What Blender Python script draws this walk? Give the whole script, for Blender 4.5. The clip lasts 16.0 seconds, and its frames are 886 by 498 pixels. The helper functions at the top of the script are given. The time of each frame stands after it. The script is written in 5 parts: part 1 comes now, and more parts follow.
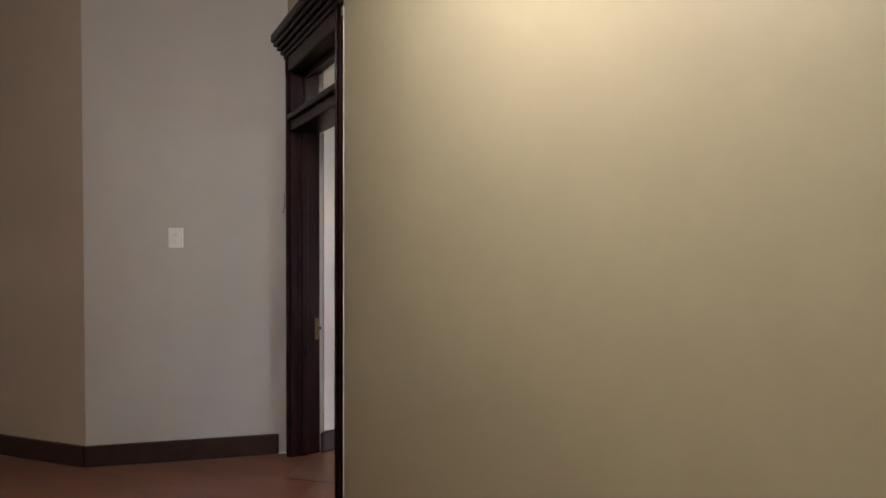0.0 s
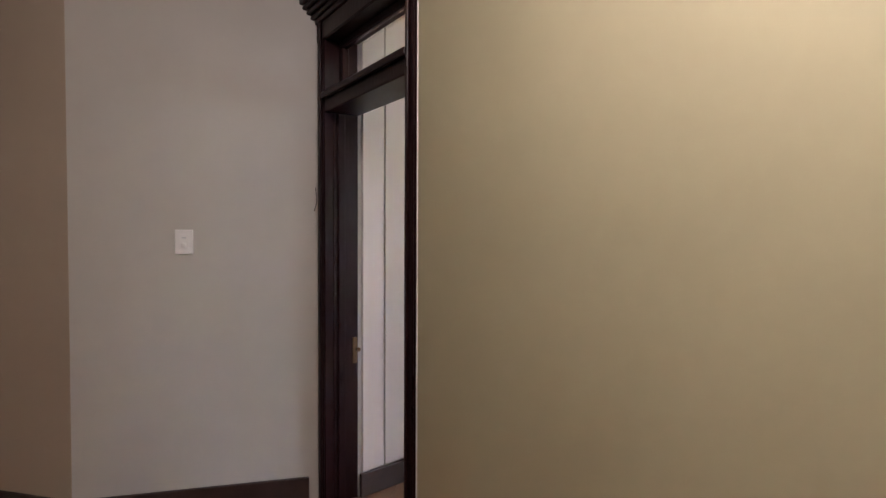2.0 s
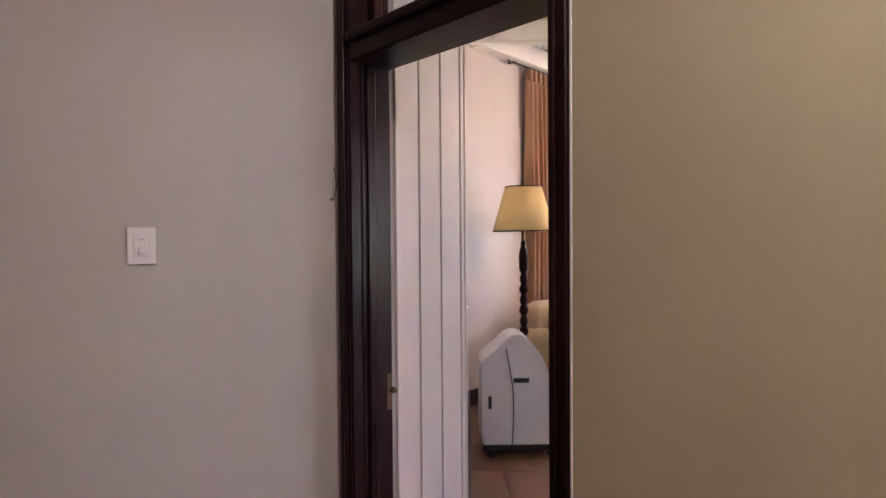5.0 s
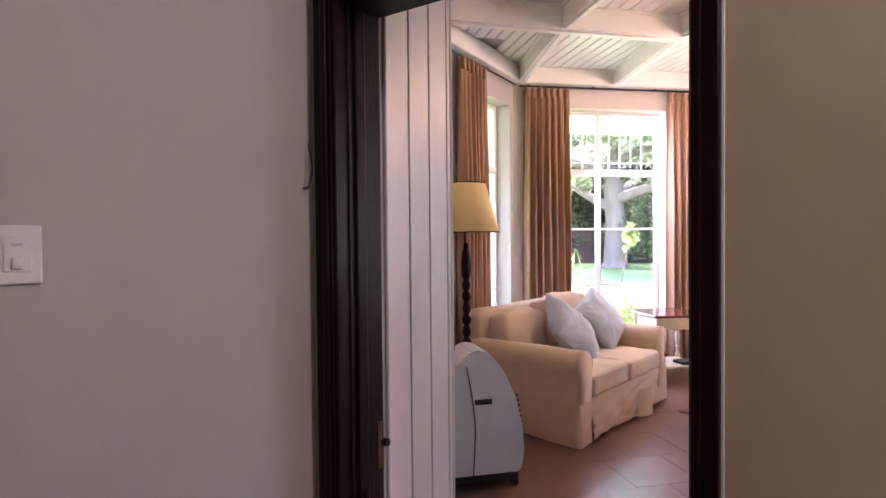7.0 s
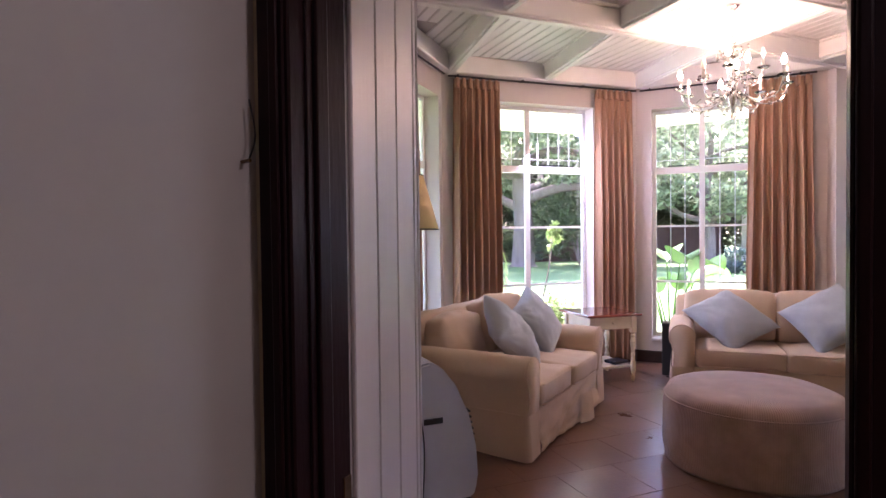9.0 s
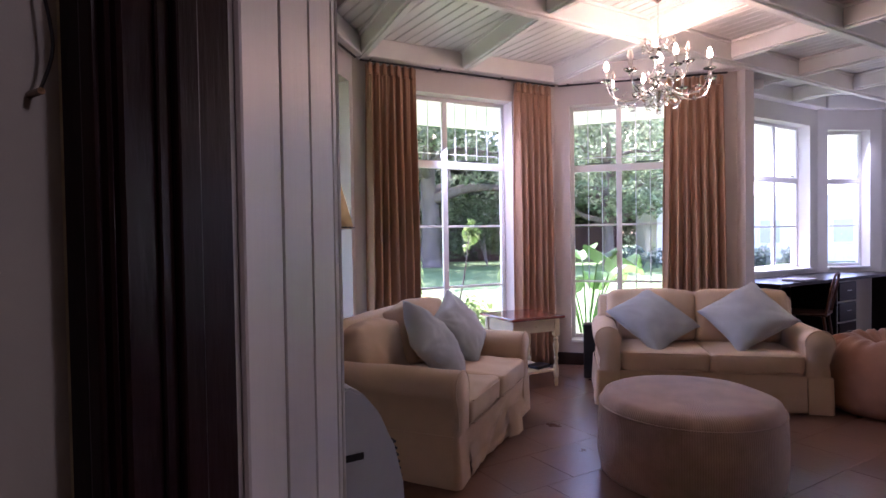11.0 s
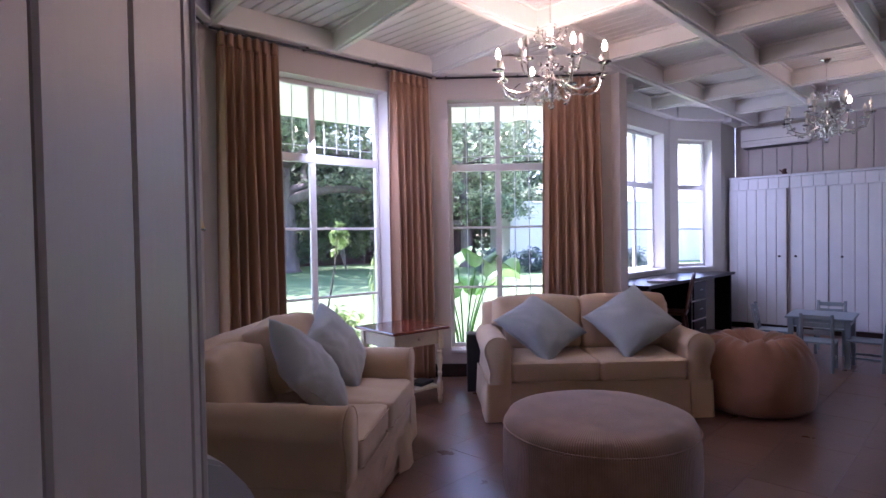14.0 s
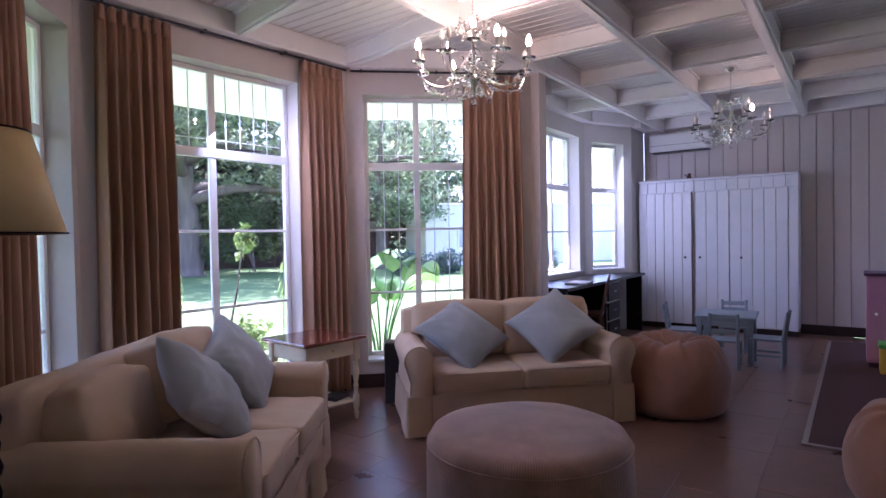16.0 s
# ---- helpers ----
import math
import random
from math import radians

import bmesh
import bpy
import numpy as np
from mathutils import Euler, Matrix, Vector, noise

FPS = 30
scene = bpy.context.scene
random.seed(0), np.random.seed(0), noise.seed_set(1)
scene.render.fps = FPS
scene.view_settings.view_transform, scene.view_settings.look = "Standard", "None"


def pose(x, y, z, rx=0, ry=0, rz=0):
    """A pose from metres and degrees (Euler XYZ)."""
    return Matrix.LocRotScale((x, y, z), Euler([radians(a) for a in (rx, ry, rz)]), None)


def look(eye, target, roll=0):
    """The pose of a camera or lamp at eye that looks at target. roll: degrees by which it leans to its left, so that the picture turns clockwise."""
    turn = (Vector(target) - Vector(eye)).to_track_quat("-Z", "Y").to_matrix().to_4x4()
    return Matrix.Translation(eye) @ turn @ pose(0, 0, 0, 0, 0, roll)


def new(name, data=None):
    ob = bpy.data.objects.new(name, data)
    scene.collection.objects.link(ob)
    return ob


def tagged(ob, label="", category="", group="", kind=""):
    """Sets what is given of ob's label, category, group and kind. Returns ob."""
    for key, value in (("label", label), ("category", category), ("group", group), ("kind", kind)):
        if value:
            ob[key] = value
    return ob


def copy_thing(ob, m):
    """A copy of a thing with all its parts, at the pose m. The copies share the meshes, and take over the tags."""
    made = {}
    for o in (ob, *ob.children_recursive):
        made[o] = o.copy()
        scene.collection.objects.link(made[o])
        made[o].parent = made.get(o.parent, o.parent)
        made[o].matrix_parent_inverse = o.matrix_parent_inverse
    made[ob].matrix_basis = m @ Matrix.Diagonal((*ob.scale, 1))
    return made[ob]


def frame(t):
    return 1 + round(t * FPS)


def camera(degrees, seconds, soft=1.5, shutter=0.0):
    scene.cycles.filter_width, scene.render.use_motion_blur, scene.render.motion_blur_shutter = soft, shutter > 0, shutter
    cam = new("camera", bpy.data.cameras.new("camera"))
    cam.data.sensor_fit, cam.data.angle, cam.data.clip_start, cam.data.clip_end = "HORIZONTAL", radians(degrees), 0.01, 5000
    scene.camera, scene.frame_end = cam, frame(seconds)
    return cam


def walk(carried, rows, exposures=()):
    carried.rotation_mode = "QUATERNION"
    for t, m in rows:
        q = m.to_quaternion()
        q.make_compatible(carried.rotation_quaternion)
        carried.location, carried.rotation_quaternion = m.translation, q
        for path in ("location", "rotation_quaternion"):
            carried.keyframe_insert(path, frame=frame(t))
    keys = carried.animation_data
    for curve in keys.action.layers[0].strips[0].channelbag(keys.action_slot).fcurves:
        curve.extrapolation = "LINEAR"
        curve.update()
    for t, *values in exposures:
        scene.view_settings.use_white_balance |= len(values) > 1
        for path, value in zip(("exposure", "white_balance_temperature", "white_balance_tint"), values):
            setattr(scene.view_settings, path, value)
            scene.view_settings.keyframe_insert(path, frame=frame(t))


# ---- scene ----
cam = camera(75.03, 16.0)
PATH = [
    (0, 1.739, -1.241, 1.422, 88.57, -0.27, 12.95),
    (0.5, 1.568, -1.119, 1.423, 88.75, -0.26, 12.38),
    (1, 1.443, -1.020, 1.428, 88.64, -0.29, 11.94),
    (1.5, 1.278, -0.893, 1.444, 88.28, -0.29, 10.96),
    (2, 1.119, -0.764, 1.455, 88.20, -0.26, 10.07),
    (2.5, 0.973, -0.655, 1.459, 87.91, -0.19, 9.08),
    (3, 0.791, -0.526, 1.466, 87.86, -0.13, 7.73),
    (3.5, 0.665, -0.422, 1.461, 87.87, -0.06, 6.12),
    (4, 0.552, -0.295, 1.439, 88.16, 0.02, 4.28),
    (4.2, 0.497, -0.246, 1.433, 88.43, 0.14, 3.41),
    (6.3, -0.004, 0.284, 1.410, 88.84, 0.41, -9.74),
    (6.5, -0.034, 0.347, 1.411, 88.84, 0.41, -10.76),
    (7, -0.084, 0.505, 1.423, 88.78, 0.51, -13.06),
    (7.5, -0.100, 0.619, 1.422, 88.76, 0.59, -15.19),
    (8, -0.134, 0.750, 1.416, 88.72, 0.53, -17.42),
    (8.5, -0.165, 0.864, 1.419, 88.66, 0.59, -19.84),
    (9, -0.166, 0.945, 1.409, 88.72, 0.66, -22.34),
    (11.5, -0.000, 1.501, 1.401, 88.58, 0.87, -34.11),
    (12, 0.038, 1.606, 1.412, 88.54, 0.86, -36.77),
    (12.5, 0.053, 1.680, 1.407, 88.63, 0.91, -39.32),
    (13, 0.079, 1.754, 1.406, 88.66, 0.92, -41.62),
    (13.5, 0.112, 1.853, 1.399, 88.72, 1.00, -43.75),
    (14, 0.157, 1.949, 1.407, 88.73, 0.98, -45.88),
    (14.5, 0.203, 2.003, 1.406, 88.71, 0.98, -47.91),
    (15, 0.255, 2.069, 1.413, 88.69, 1.01, -50.17),
    (15.5, 0.308, 2.119, 1.416, 88.68, 1.02, -52.39),
    (16, 0.350, 2.150, 1.419, 88.72, 1.02, -54.30),
]
walk(cam, [(t, pose(x, y, z, rx, ry, rz)) for t, x, y, z, rx, ry, rz in PATH], [(0, 4.3, 5850, 24), (4, 4.55, 6000, 37), (7, 4.15, 5950, 47), (9, 3.35, 5850, 51), (11.5, 2.55, 5550, 51), (16, 2.3, 5250, 48)])
SKY, BULB = 0.15, 47.0

# ---- world, sun, lamps ----
world = bpy.data.worlds.new("sky")
scene.world = world
world.use_nodes = True
wn = world.node_tree.nodes
wl = world.node_tree.links
sky = wn.new("ShaderNodeTexSky")
sky.sky_type = "NISHITA"
sky.sun_disc = False
sky.sun_elevation = radians(61)
sky.sun_rotation = radians(31)
sky.air_density = 1.2
wn["Background"].inputs[1].default_value = SKY
wl.new(sky.outputs[0], wn["Background"].inputs[0])


def lamp(name, kind, m, energy, colour, **extra):
    data = bpy.data.lights.new(name, kind)
    data.energy = energy
    data.color = colour
    if "size" in extra:
        data.shape = "RECTANGLE"
        data.size, data.size_y = extra["size"]
    if "radius" in extra:
        data.shadow_soft_size = extra["radius"]
    if "angle" in extra:
        data.angle = radians(extra["angle"])
    ob = new(name, data)
    ob.matrix_world = m
    return ob


lamp("sun", "SUN", look((6, 10, 21), (0, 0, 0)), 5.0, (1.0, 0.94, 0.85), angle=0.5)

# ---- materials ----


def mat(name, colour, rough=0.6, metal=0.0, var=0.12, scale=6.0, bump=0.15, bscale=120.0, coat=0.0, island=0.0, stretch=(1, 1, 1), sheen=0.0, spec=0.5, world_space=False):
    m = bpy.data.materials.new(name)
    m.use_nodes = True
    nt = m.node_tree
    b = nt.nodes["Principled BSDF"]
    b.inputs["Roughness"].default_value = rough
    b.inputs["Metallic"].default_value = metal
    b.inputs["Coat Weight"].default_value = coat
    b.inputs["Sheen Weight"].default_value = sheen
    b.inputs["Specular IOR Level"].default_value = spec
    tc = nt.nodes.new("ShaderNodeTexCoord")
    mp = nt.nodes.new("ShaderNodeMapping")
    mp.inputs["Scale"].default_value = stretch
    pos = nt.nodes.new("ShaderNodeNewGeometry")
    nt.links.new(pos.outputs["Position"] if world_space else tc.outputs["Object"], mp.inputs["Vector"])
    n1 = nt.nodes.new("ShaderNodeTexNoise")
    n1.inputs["Scale"].default_value = scale
    n1.inputs["Detail"].default_value = 6
    n1.inputs["Roughness"].default_value = 0.6
    n2 = nt.nodes.new("ShaderNodeTexNoise")
    n2.inputs["Scale"].default_value = bscale
    n2.inputs["Detail"].default_value = 3
    for n in (n1, n2):
        nt.links.new(mp.outputs[0], n.inputs["Vector"])
    ramp = nt.nodes.new("ShaderNodeValToRGB")
    lo = [c * (1 - var) for c in colour]
    hi = [min(1, c * (1 + var)) for c in colour]
    ramp.color_ramp.elements[0].position = 0.3
    ramp.color_ramp.elements[1].position = 0.7
    ramp.color_ramp.elements[0].color = (*lo, 1)
    ramp.color_ramp.elements[1].color = (*hi, 1)
    nt.links.new(n1.outputs["Fac"], ramp.inputs["Fac"])
    src = ramp.outputs["Color"]
    if island > 0:
        info = nt.nodes.new("ShaderNodeObjectInfo")
        geo = nt.nodes.new("ShaderNodeNewGeometry")
        add = nt.nodes.new("ShaderNodeMath")
        add.operation = "ADD"
        nt.links.new(info.outputs["Random"], add.inputs[0])
        nt.links.new(geo.outputs["Random Per Island"], add.inputs[1])
        fr = nt.nodes.new("ShaderNodeMath")
        fr.operation = "FRACT"
        nt.links.new(add.outputs[0], fr.inputs[0])
        mr = nt.nodes.new("ShaderNodeMapRange")
        mr.inputs["To Min"].default_value = 1 - island
        mr.inputs["To Max"].default_value = 1 + island
        nt.links.new(fr.outputs[0], mr.inputs["Value"])
        hs = nt.nodes.new("ShaderNodeHueSaturation")
        nt.links.new(mr.outputs[0], hs.inputs["Value"])
        nt.links.new(src, hs.inputs["Color"])
        src = hs.outputs["Color"]
    nt.links.new(src, b.inputs["Base Color"])
    bp = nt.nodes.new("ShaderNodeBump")
    bp.inputs["Strength"].default_value = bump
    bp.inputs["Distance"].default_value = 0.004
    mx = nt.nodes.new("ShaderNodeMath")
    mx.operation = "ADD"
    nt.links.new(n1.outputs["Fac"], mx.inputs[0])
    nt.links.new(n2.outputs["Fac"], mx.inputs[1])
    nt.links.new(mx.outputs[0], bp.inputs["Height"])
    nt.links.new(bp.outputs[0], b.inputs["Normal"])
    rr = nt.nodes.new("ShaderNodeMapRange")
    rr.inputs["To Min"].default_value = max(0.02, rough - 0.08)
    rr.inputs["To Max"].default_value = min(1, rough + 0.08)
    nt.links.new(n1.outputs["Fac"], rr.inputs["Value"])
    nt.links.new(rr.outputs[0], b.inputs["Roughness"])
    return m


def leafy(m, share=0.55):
    """Lets light through thin leaves."""
    nt = m.node_tree
    b = nt.nodes["Principled BSDF"]
    tr = nt.nodes.new("ShaderNodeBsdfTranslucent")
    nt.links.new(b.inputs["Base Color"].links[0].from_socket, tr.inputs["Color"])
    mix = nt.nodes.new("ShaderNodeMixShader")
    mix.inputs[0].default_value = share
    nt.links.new(b.outputs[0], mix.inputs[1])
    nt.links.new(tr.outputs[0], mix.inputs[2])
    nt.links.new(mix.outputs[0], nt.nodes["Material Output"].inputs["Surface"])


def glass_mat(name, colour=(1, 1, 1), rough=0.0):
    m = bpy.data.materials.new(name)
    m.use_nodes = True
    b = m.node_tree.nodes["Principled BSDF"]
    b.inputs["Base Color"].default_value = (*colour, 1)
    b.inputs["Roughness"].default_value = rough
    b.inputs["Transmission Weight"].default_value = 1
    b.inputs["IOR"].default_value = 1.45
    return m


def glow_mat(name, colour, strength):
    m = bpy.data.materials.new(name)
    m.use_nodes = True
    b = m.node_tree.nodes["Principled BSDF"]
    b.inputs["Base Color"].default_value = (*colour, 1)
    b.inputs["Emission Color"].default_value = (*colour, 1)
    b.inputs["Emission Strength"].default_value = strength
    return m


M_GREEN = mat("green_wall_paint", (0.50, 0.46, 0.29), 0.5, var=0.03, scale=3, bump=0.08, bscale=300)
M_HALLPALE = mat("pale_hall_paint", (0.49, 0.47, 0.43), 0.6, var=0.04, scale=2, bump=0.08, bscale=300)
M_WHITE = mat("white_wall_paint", (0.70, 0.68, 0.64), 0.6, var=0.03, scale=3, bump=0.08, bscale=300)
M_BUFF = mat("buff_wall_paint", (0.52, 0.44, 0.34), 0.6, var=0.03, scale=3, bump=0.08, bscale=300)
M_PLANK = mat("white_painted_boards", (0.60, 0.54, 0.51), 0.42, var=0.03, scale=5, bump=0.12, bscale=60, stretch=(1, 1, 0.12), island=0.02, world_space=True)
# backing behind boards: the shade in their gaps is put into this colour
M_GAP = mat("board_gap_shade", (0.42, 0.38, 0.35), 0.7, var=0.05)
M_CEIL = mat("ceiling_board_paint", (0.74, 0.72, 0.70), 0.4, var=0.03, scale=4, bump=0.08, bscale=80)
M_BEAM = mat("beam_paint", (0.80, 0.78, 0.75), 0.4, var=0.03, scale=4, bump=0.1, bscale=70)
M_DARK = mat("dark_stained_wood", (0.016, 0.006, 0.006), 0.30, var=0.35, scale=9, bump=0.2, bscale=90, stretch=(1, 1, 0.15), coat=0.0, spec=0.12)
M_SKIRT = mat("dark_skirting_wood", (0.030, 0.016, 0.013), 0.35, var=0.3, scale=9, bump=0.25, bscale=90, coat=0.3)
M_TILE = mat("brown_stone_tile", (0.18, 0.095, 0.064), 0.30, var=0.22, scale=2.6, bump=0.2, bscale=40, island=0.06, world_space=True)
M_GROUT = mat("dark_grout", (0.15, 0.082, 0.058), 0.6, var=0.2, bscale=200)
M_HFLOOR = mat("hall_wood_floor", (0.16, 0.065, 0.038), 0.35, var=0.25, scale=8, bump=0.2, bscale=80, stretch=(0.15, 1, 1), island=0.12, coat=0.2)
M_CURTAIN = mat("brown_curtain_cloth", (0.37, 0.21, 0.125), 0.85, var=0.1, scale=3, bump=0.3, bscale=500, sheen=0.2)
M_SOFA = mat("cream_slipcover_cotton", (0.63, 0.46, 0.31), 0.9, var=0.06, scale=4, bump=0.35, bscale=420, sheen=0.2)
M_PILLOW = mat("pale_blue_cotton", (0.39, 0.42, 0.44), 0.85, var=0.06, scale=5, bump=0.3, bscale=420, sheen=0.2)
M_BEAN = mat("tan_suede", (0.34, 0.165, 0.095), 0.8, var=0.14, scale=5, bump=0.35, bscale=250, sheen=0.3)
M_CREAM = mat("cream_furniture_paint", (0.72, 0.63, 0.46), 0.45, var=0.06, scale=8, bump=0.15)
M_RED = mat("red_brown_polished_wood", (0.16, 0.035, 0.02), 0.2, var=0.3, scale=7, bump=0.1, bscale=60, stretch=(0.2, 1, 1), coat=0.5)
M_CABW = mat("pale_cupboard_paint", (0.72, 0.74, 0.78), 0.4, var=0.03, scale=5, bump=0.12, bscale=60, island=0.02, world_space=True)
M_BLUE = mat("grey_blue_furniture_paint", (0.27, 0.33, 0.36), 0.5, var=0.08, scale=9, bump=0.15)
M_DESK = mat("black_brown_desk_wood", (0.014, 0.010, 0.010), 0.3, var=0.3, scale=7, bump=0.15, coat=0.0, spec=0.3)
M_CHAIRW = mat("brown_bentwood", (0.10, 0.038, 0.02), 0.3, var=0.3, scale=9, bump=0.15)
M_CHROME = mat("polished_chrome", (0.75, 0.74, 0.72), 0.12, metal=1.0, var=0.03, bump=0.02)
M_BRASS = mat("aged_brass", (0.14, 0.085, 0.045), 0.35, metal=1.0, var=0.2)
M_GREYP = mat("grey_appliance_plastic", (0.55, 0.54, 0.57), 0.4, var=0.04, bump=0.06, bscale=400)
M_BLACKP = mat("black_plastic", (0.02, 0.02, 0.022), 0.4, var=0.1, bump=0.1)
M_WHITEP = mat("white_plastic", (0.80, 0.79, 0.76), 0.35, var=0.02, bump=0.03)
M_STEEL = mat("white_window_paint", (0.82, 0.82, 0.80), 0.35, var=0.03, bump=0.06)
M_BAR = mat("pale_grey_bar_paint", (0.55, 0.56, 0.56), 0.4, var=0.05)
M_GLASS = glass_mat("window_glass")
M_CRYSTAL = glass_mat("cut_crystal", (1, 0.98, 0.96))
M_BULB = glow_mat("warm_bulb_glow", (1.0, 0.72, 0.42), BULB)
M_BULBOFF = mat("unlit_frosted_bulb", (0.75, 0.70, 0.64), 0.25, var=0.02, bump=0.02)
M_GRASS = mat("lawn_grass", (0.12, 0.21, 0.06), 0.9, var=0.3, scale=3, bump=0.6, bscale=60)
M_LEAF = mat("tree_leaves", (0.23, 0.30, 0.17), 0.6, var=0.3, scale=1.2, island=0.45, bump=0.1)
M_HEDGE = mat("shrub_leaves", (0.09, 0.14, 0.06), 0.6, var=0.3, scale=1.5, island=0.45, bump=0.1)
M_BLUELEAF = mat("blue_green_leaves", (0.11, 0.17, 0.14), 0.6, var=0.3, scale=1.5, island=0.4, bump=0.1)
M_BIGLEAF = mat("broad_green_leaf", (0.11, 0.26, 0.05), 0.4, var=0.25, scale=6, bump=0.2, bscale=30)
M_YOUNG = mat("young_leaf", (0.25, 0.35, 0.11), 0.5, var=0.2, scale=6)
for leaf_paint in (M_LEAF, M_HEDGE, M_BLUELEAF, M_BIGLEAF, M_YOUNG):
    leafy(leaf_paint)
M_BARK = mat("grey_brown_bark", (0.17, 0.14, 0.115), 0.9, var=0.35, scale=6, bump=1.0, bscale=25, stretch=(1, 1, 0.25))
M_BRICK = mat("pale_stone_paving", (0.66, 0.62, 0.56), 0.8, var=0.25, scale=5, island=0.2)
M_HOUSE = mat("white_house_plaster", (0.80, 0.78, 0.74), 0.8, var=0.04, scale=2)
M_HPANE = mat("curtained_house_pane", (0.45, 0.46, 0.47), 0.2, var=0.1)
M_ROOF = mat("brown_roof_tile", (0.10, 0.055, 0.045), 0.8, var=0.25, scale=3)
M_FENCE = mat("dark_timber_fence", (0.07, 0.035, 0.03), 0.8, var=0.3, scale=4)
M_TAPE = mat("pale_floor_strip", (0.30, 0.26, 0.23), 0.5, var=0.08)
M_RUG = mat("dark_red_brown_carpet", (0.085, 0.035, 0.03), 0.95, var=0.15, scale=12, bump=0.5, bscale=300)
M_PINK = mat("pink_painted_wood", (0.50, 0.24, 0.32), 0.45, var=0.05)
M_PURPLE = mat("purple_top", (0.10, 0.04, 0.09), 0.4, var=0.1)
M_TOYG = mat("green_toy_plastic", (0.10, 0.45, 0.08), 0.4, var=0.04)
M_TOYY = mat("yellow_toy_plastic", (0.75, 0.48, 0.05), 0.4, var=0.04)


def shade_mat():
    m = mat("lamp_shade_cloth", (0.84, 0.60, 0.26), 0.8, var=0.05, scale=4, bump=0.2, bscale=300)
    b = m.node_tree.nodes["Principled BSDF"]
    b.inputs["Transmission Weight"].default_value = 0.0
    return m


M_SHADE = shade_mat()


def cord_mat():
    """Corduroy: ribs that run up the side and straight over the top."""
    m = mat("brown_grey_corduroy", (0.42, 0.265, 0.205), 0.85, var=0.24, scale=5, bump=0.2, bscale=200, sheen=0.4)
    nt = m.node_tree
    b = nt.nodes["Principled BSDF"]
    tc = nt.nodes.new("ShaderNodeTexCoord")
    sp = nt.nodes.new("ShaderNodeSeparateXYZ")
    nt.links.new(tc.outputs["Object"], sp.inputs[0])
    at = nt.nodes.new("ShaderNodeMath")
    at.operation = "ARCTAN2"
    nt.links.new(sp.outputs["Y"], at.inputs[0])
    nt.links.new(sp.outputs["X"], at.inputs[1])
    mu = nt.nodes.new("ShaderNodeMath")
    mu.operation = "MULTIPLY"
    mu.inputs[1].default_value = 260
    nt.links.new(at.outputs[0], mu.inputs[0])
    si = nt.nodes.new("ShaderNodeMath")
    si.operation = "SINE"
    nt.links.new(mu.outputs[0], si.inputs[0])
    bp = nt.nodes.new("ShaderNodeBump")
    bp.inputs["Strength"].default_value = 0.30
    bp.inputs["Distance"].default_value = 0.004
    old = b.inputs["Normal"].links[0].from_socket
    nt.links.new(si.outputs[0], bp.inputs["Height"])
    nt.links.new(old, bp.inputs["Normal"])
    nt.links.new(bp.outputs[0], b.inputs["Normal"])
    return m


M_CORD = cord_mat()

# ---- mesh helpers ----


def link_mesh(name, bm, material, smooth=False):
    me = bpy.data.meshes.new(name)
    bmesh.ops.recalc_face_normals(bm, faces=bm.faces)
    bm.to_mesh(me)
    bm.free()
    me.materials.append(material)
    if smooth:
        me.shade_smooth()
    return new(name, me)


def part(name, bm, material, parent, label="", smooth=False):
    ob = link_mesh(name, bm, material, smooth)
    ob.parent = parent
    if label:
        tagged(ob, label)
    return ob


def thing(name, m, label, category, group=""):
    ob = new(name)
    ob.empty_display_size = 0.1
    ob.matrix_world = m
    return tagged(ob, label, category, group)


def struct(name, bm, material, label, smooth=False):
    return tagged(link_mesh(name, bm, material, smooth), label, name.split("_")[0], kind="structure")


def box(x0, x1, y0, y1, z0, z1, bevel=0.0, seg=2, bm=None):
    b = bm or bmesh.new()
    r = bmesh.ops.create_cube(b, size=1)
    for v in r["verts"]:
        v.co = Vector((x0 + (v.co.x + 0.5) * (x1 - x0), y0 + (v.co.y + 0.5) * (y1 - y0), z0 + (v.co.z + 0.5) * (z1 - z0)))
    if bevel > 0:
        vs = set(r["verts"])
        es = [e for e in b.edges if e.verts[0] in vs and e.verts[1] in vs]
        bmesh.ops.bevel(b, geom=es, offset=bevel, segments=seg, profile=0.5, affect="EDGES")
    return b


def prism(points, z0, z1, bm=None):
    """A slab on a plan outline."""
    b = bm or bmesh.new()
    lo = [b.verts.new((x, y, z0)) for x, y in points]
    hi = [b.verts.new((x, y, z1)) for x, y in points]
    b.faces.new(lo[::-1])
    b.faces.new(hi)
    for i in range(len(points)):
        j = (i + 1) % len(points)
        b.faces.new((lo[i], lo[j], hi[j], hi[i]))
    return b


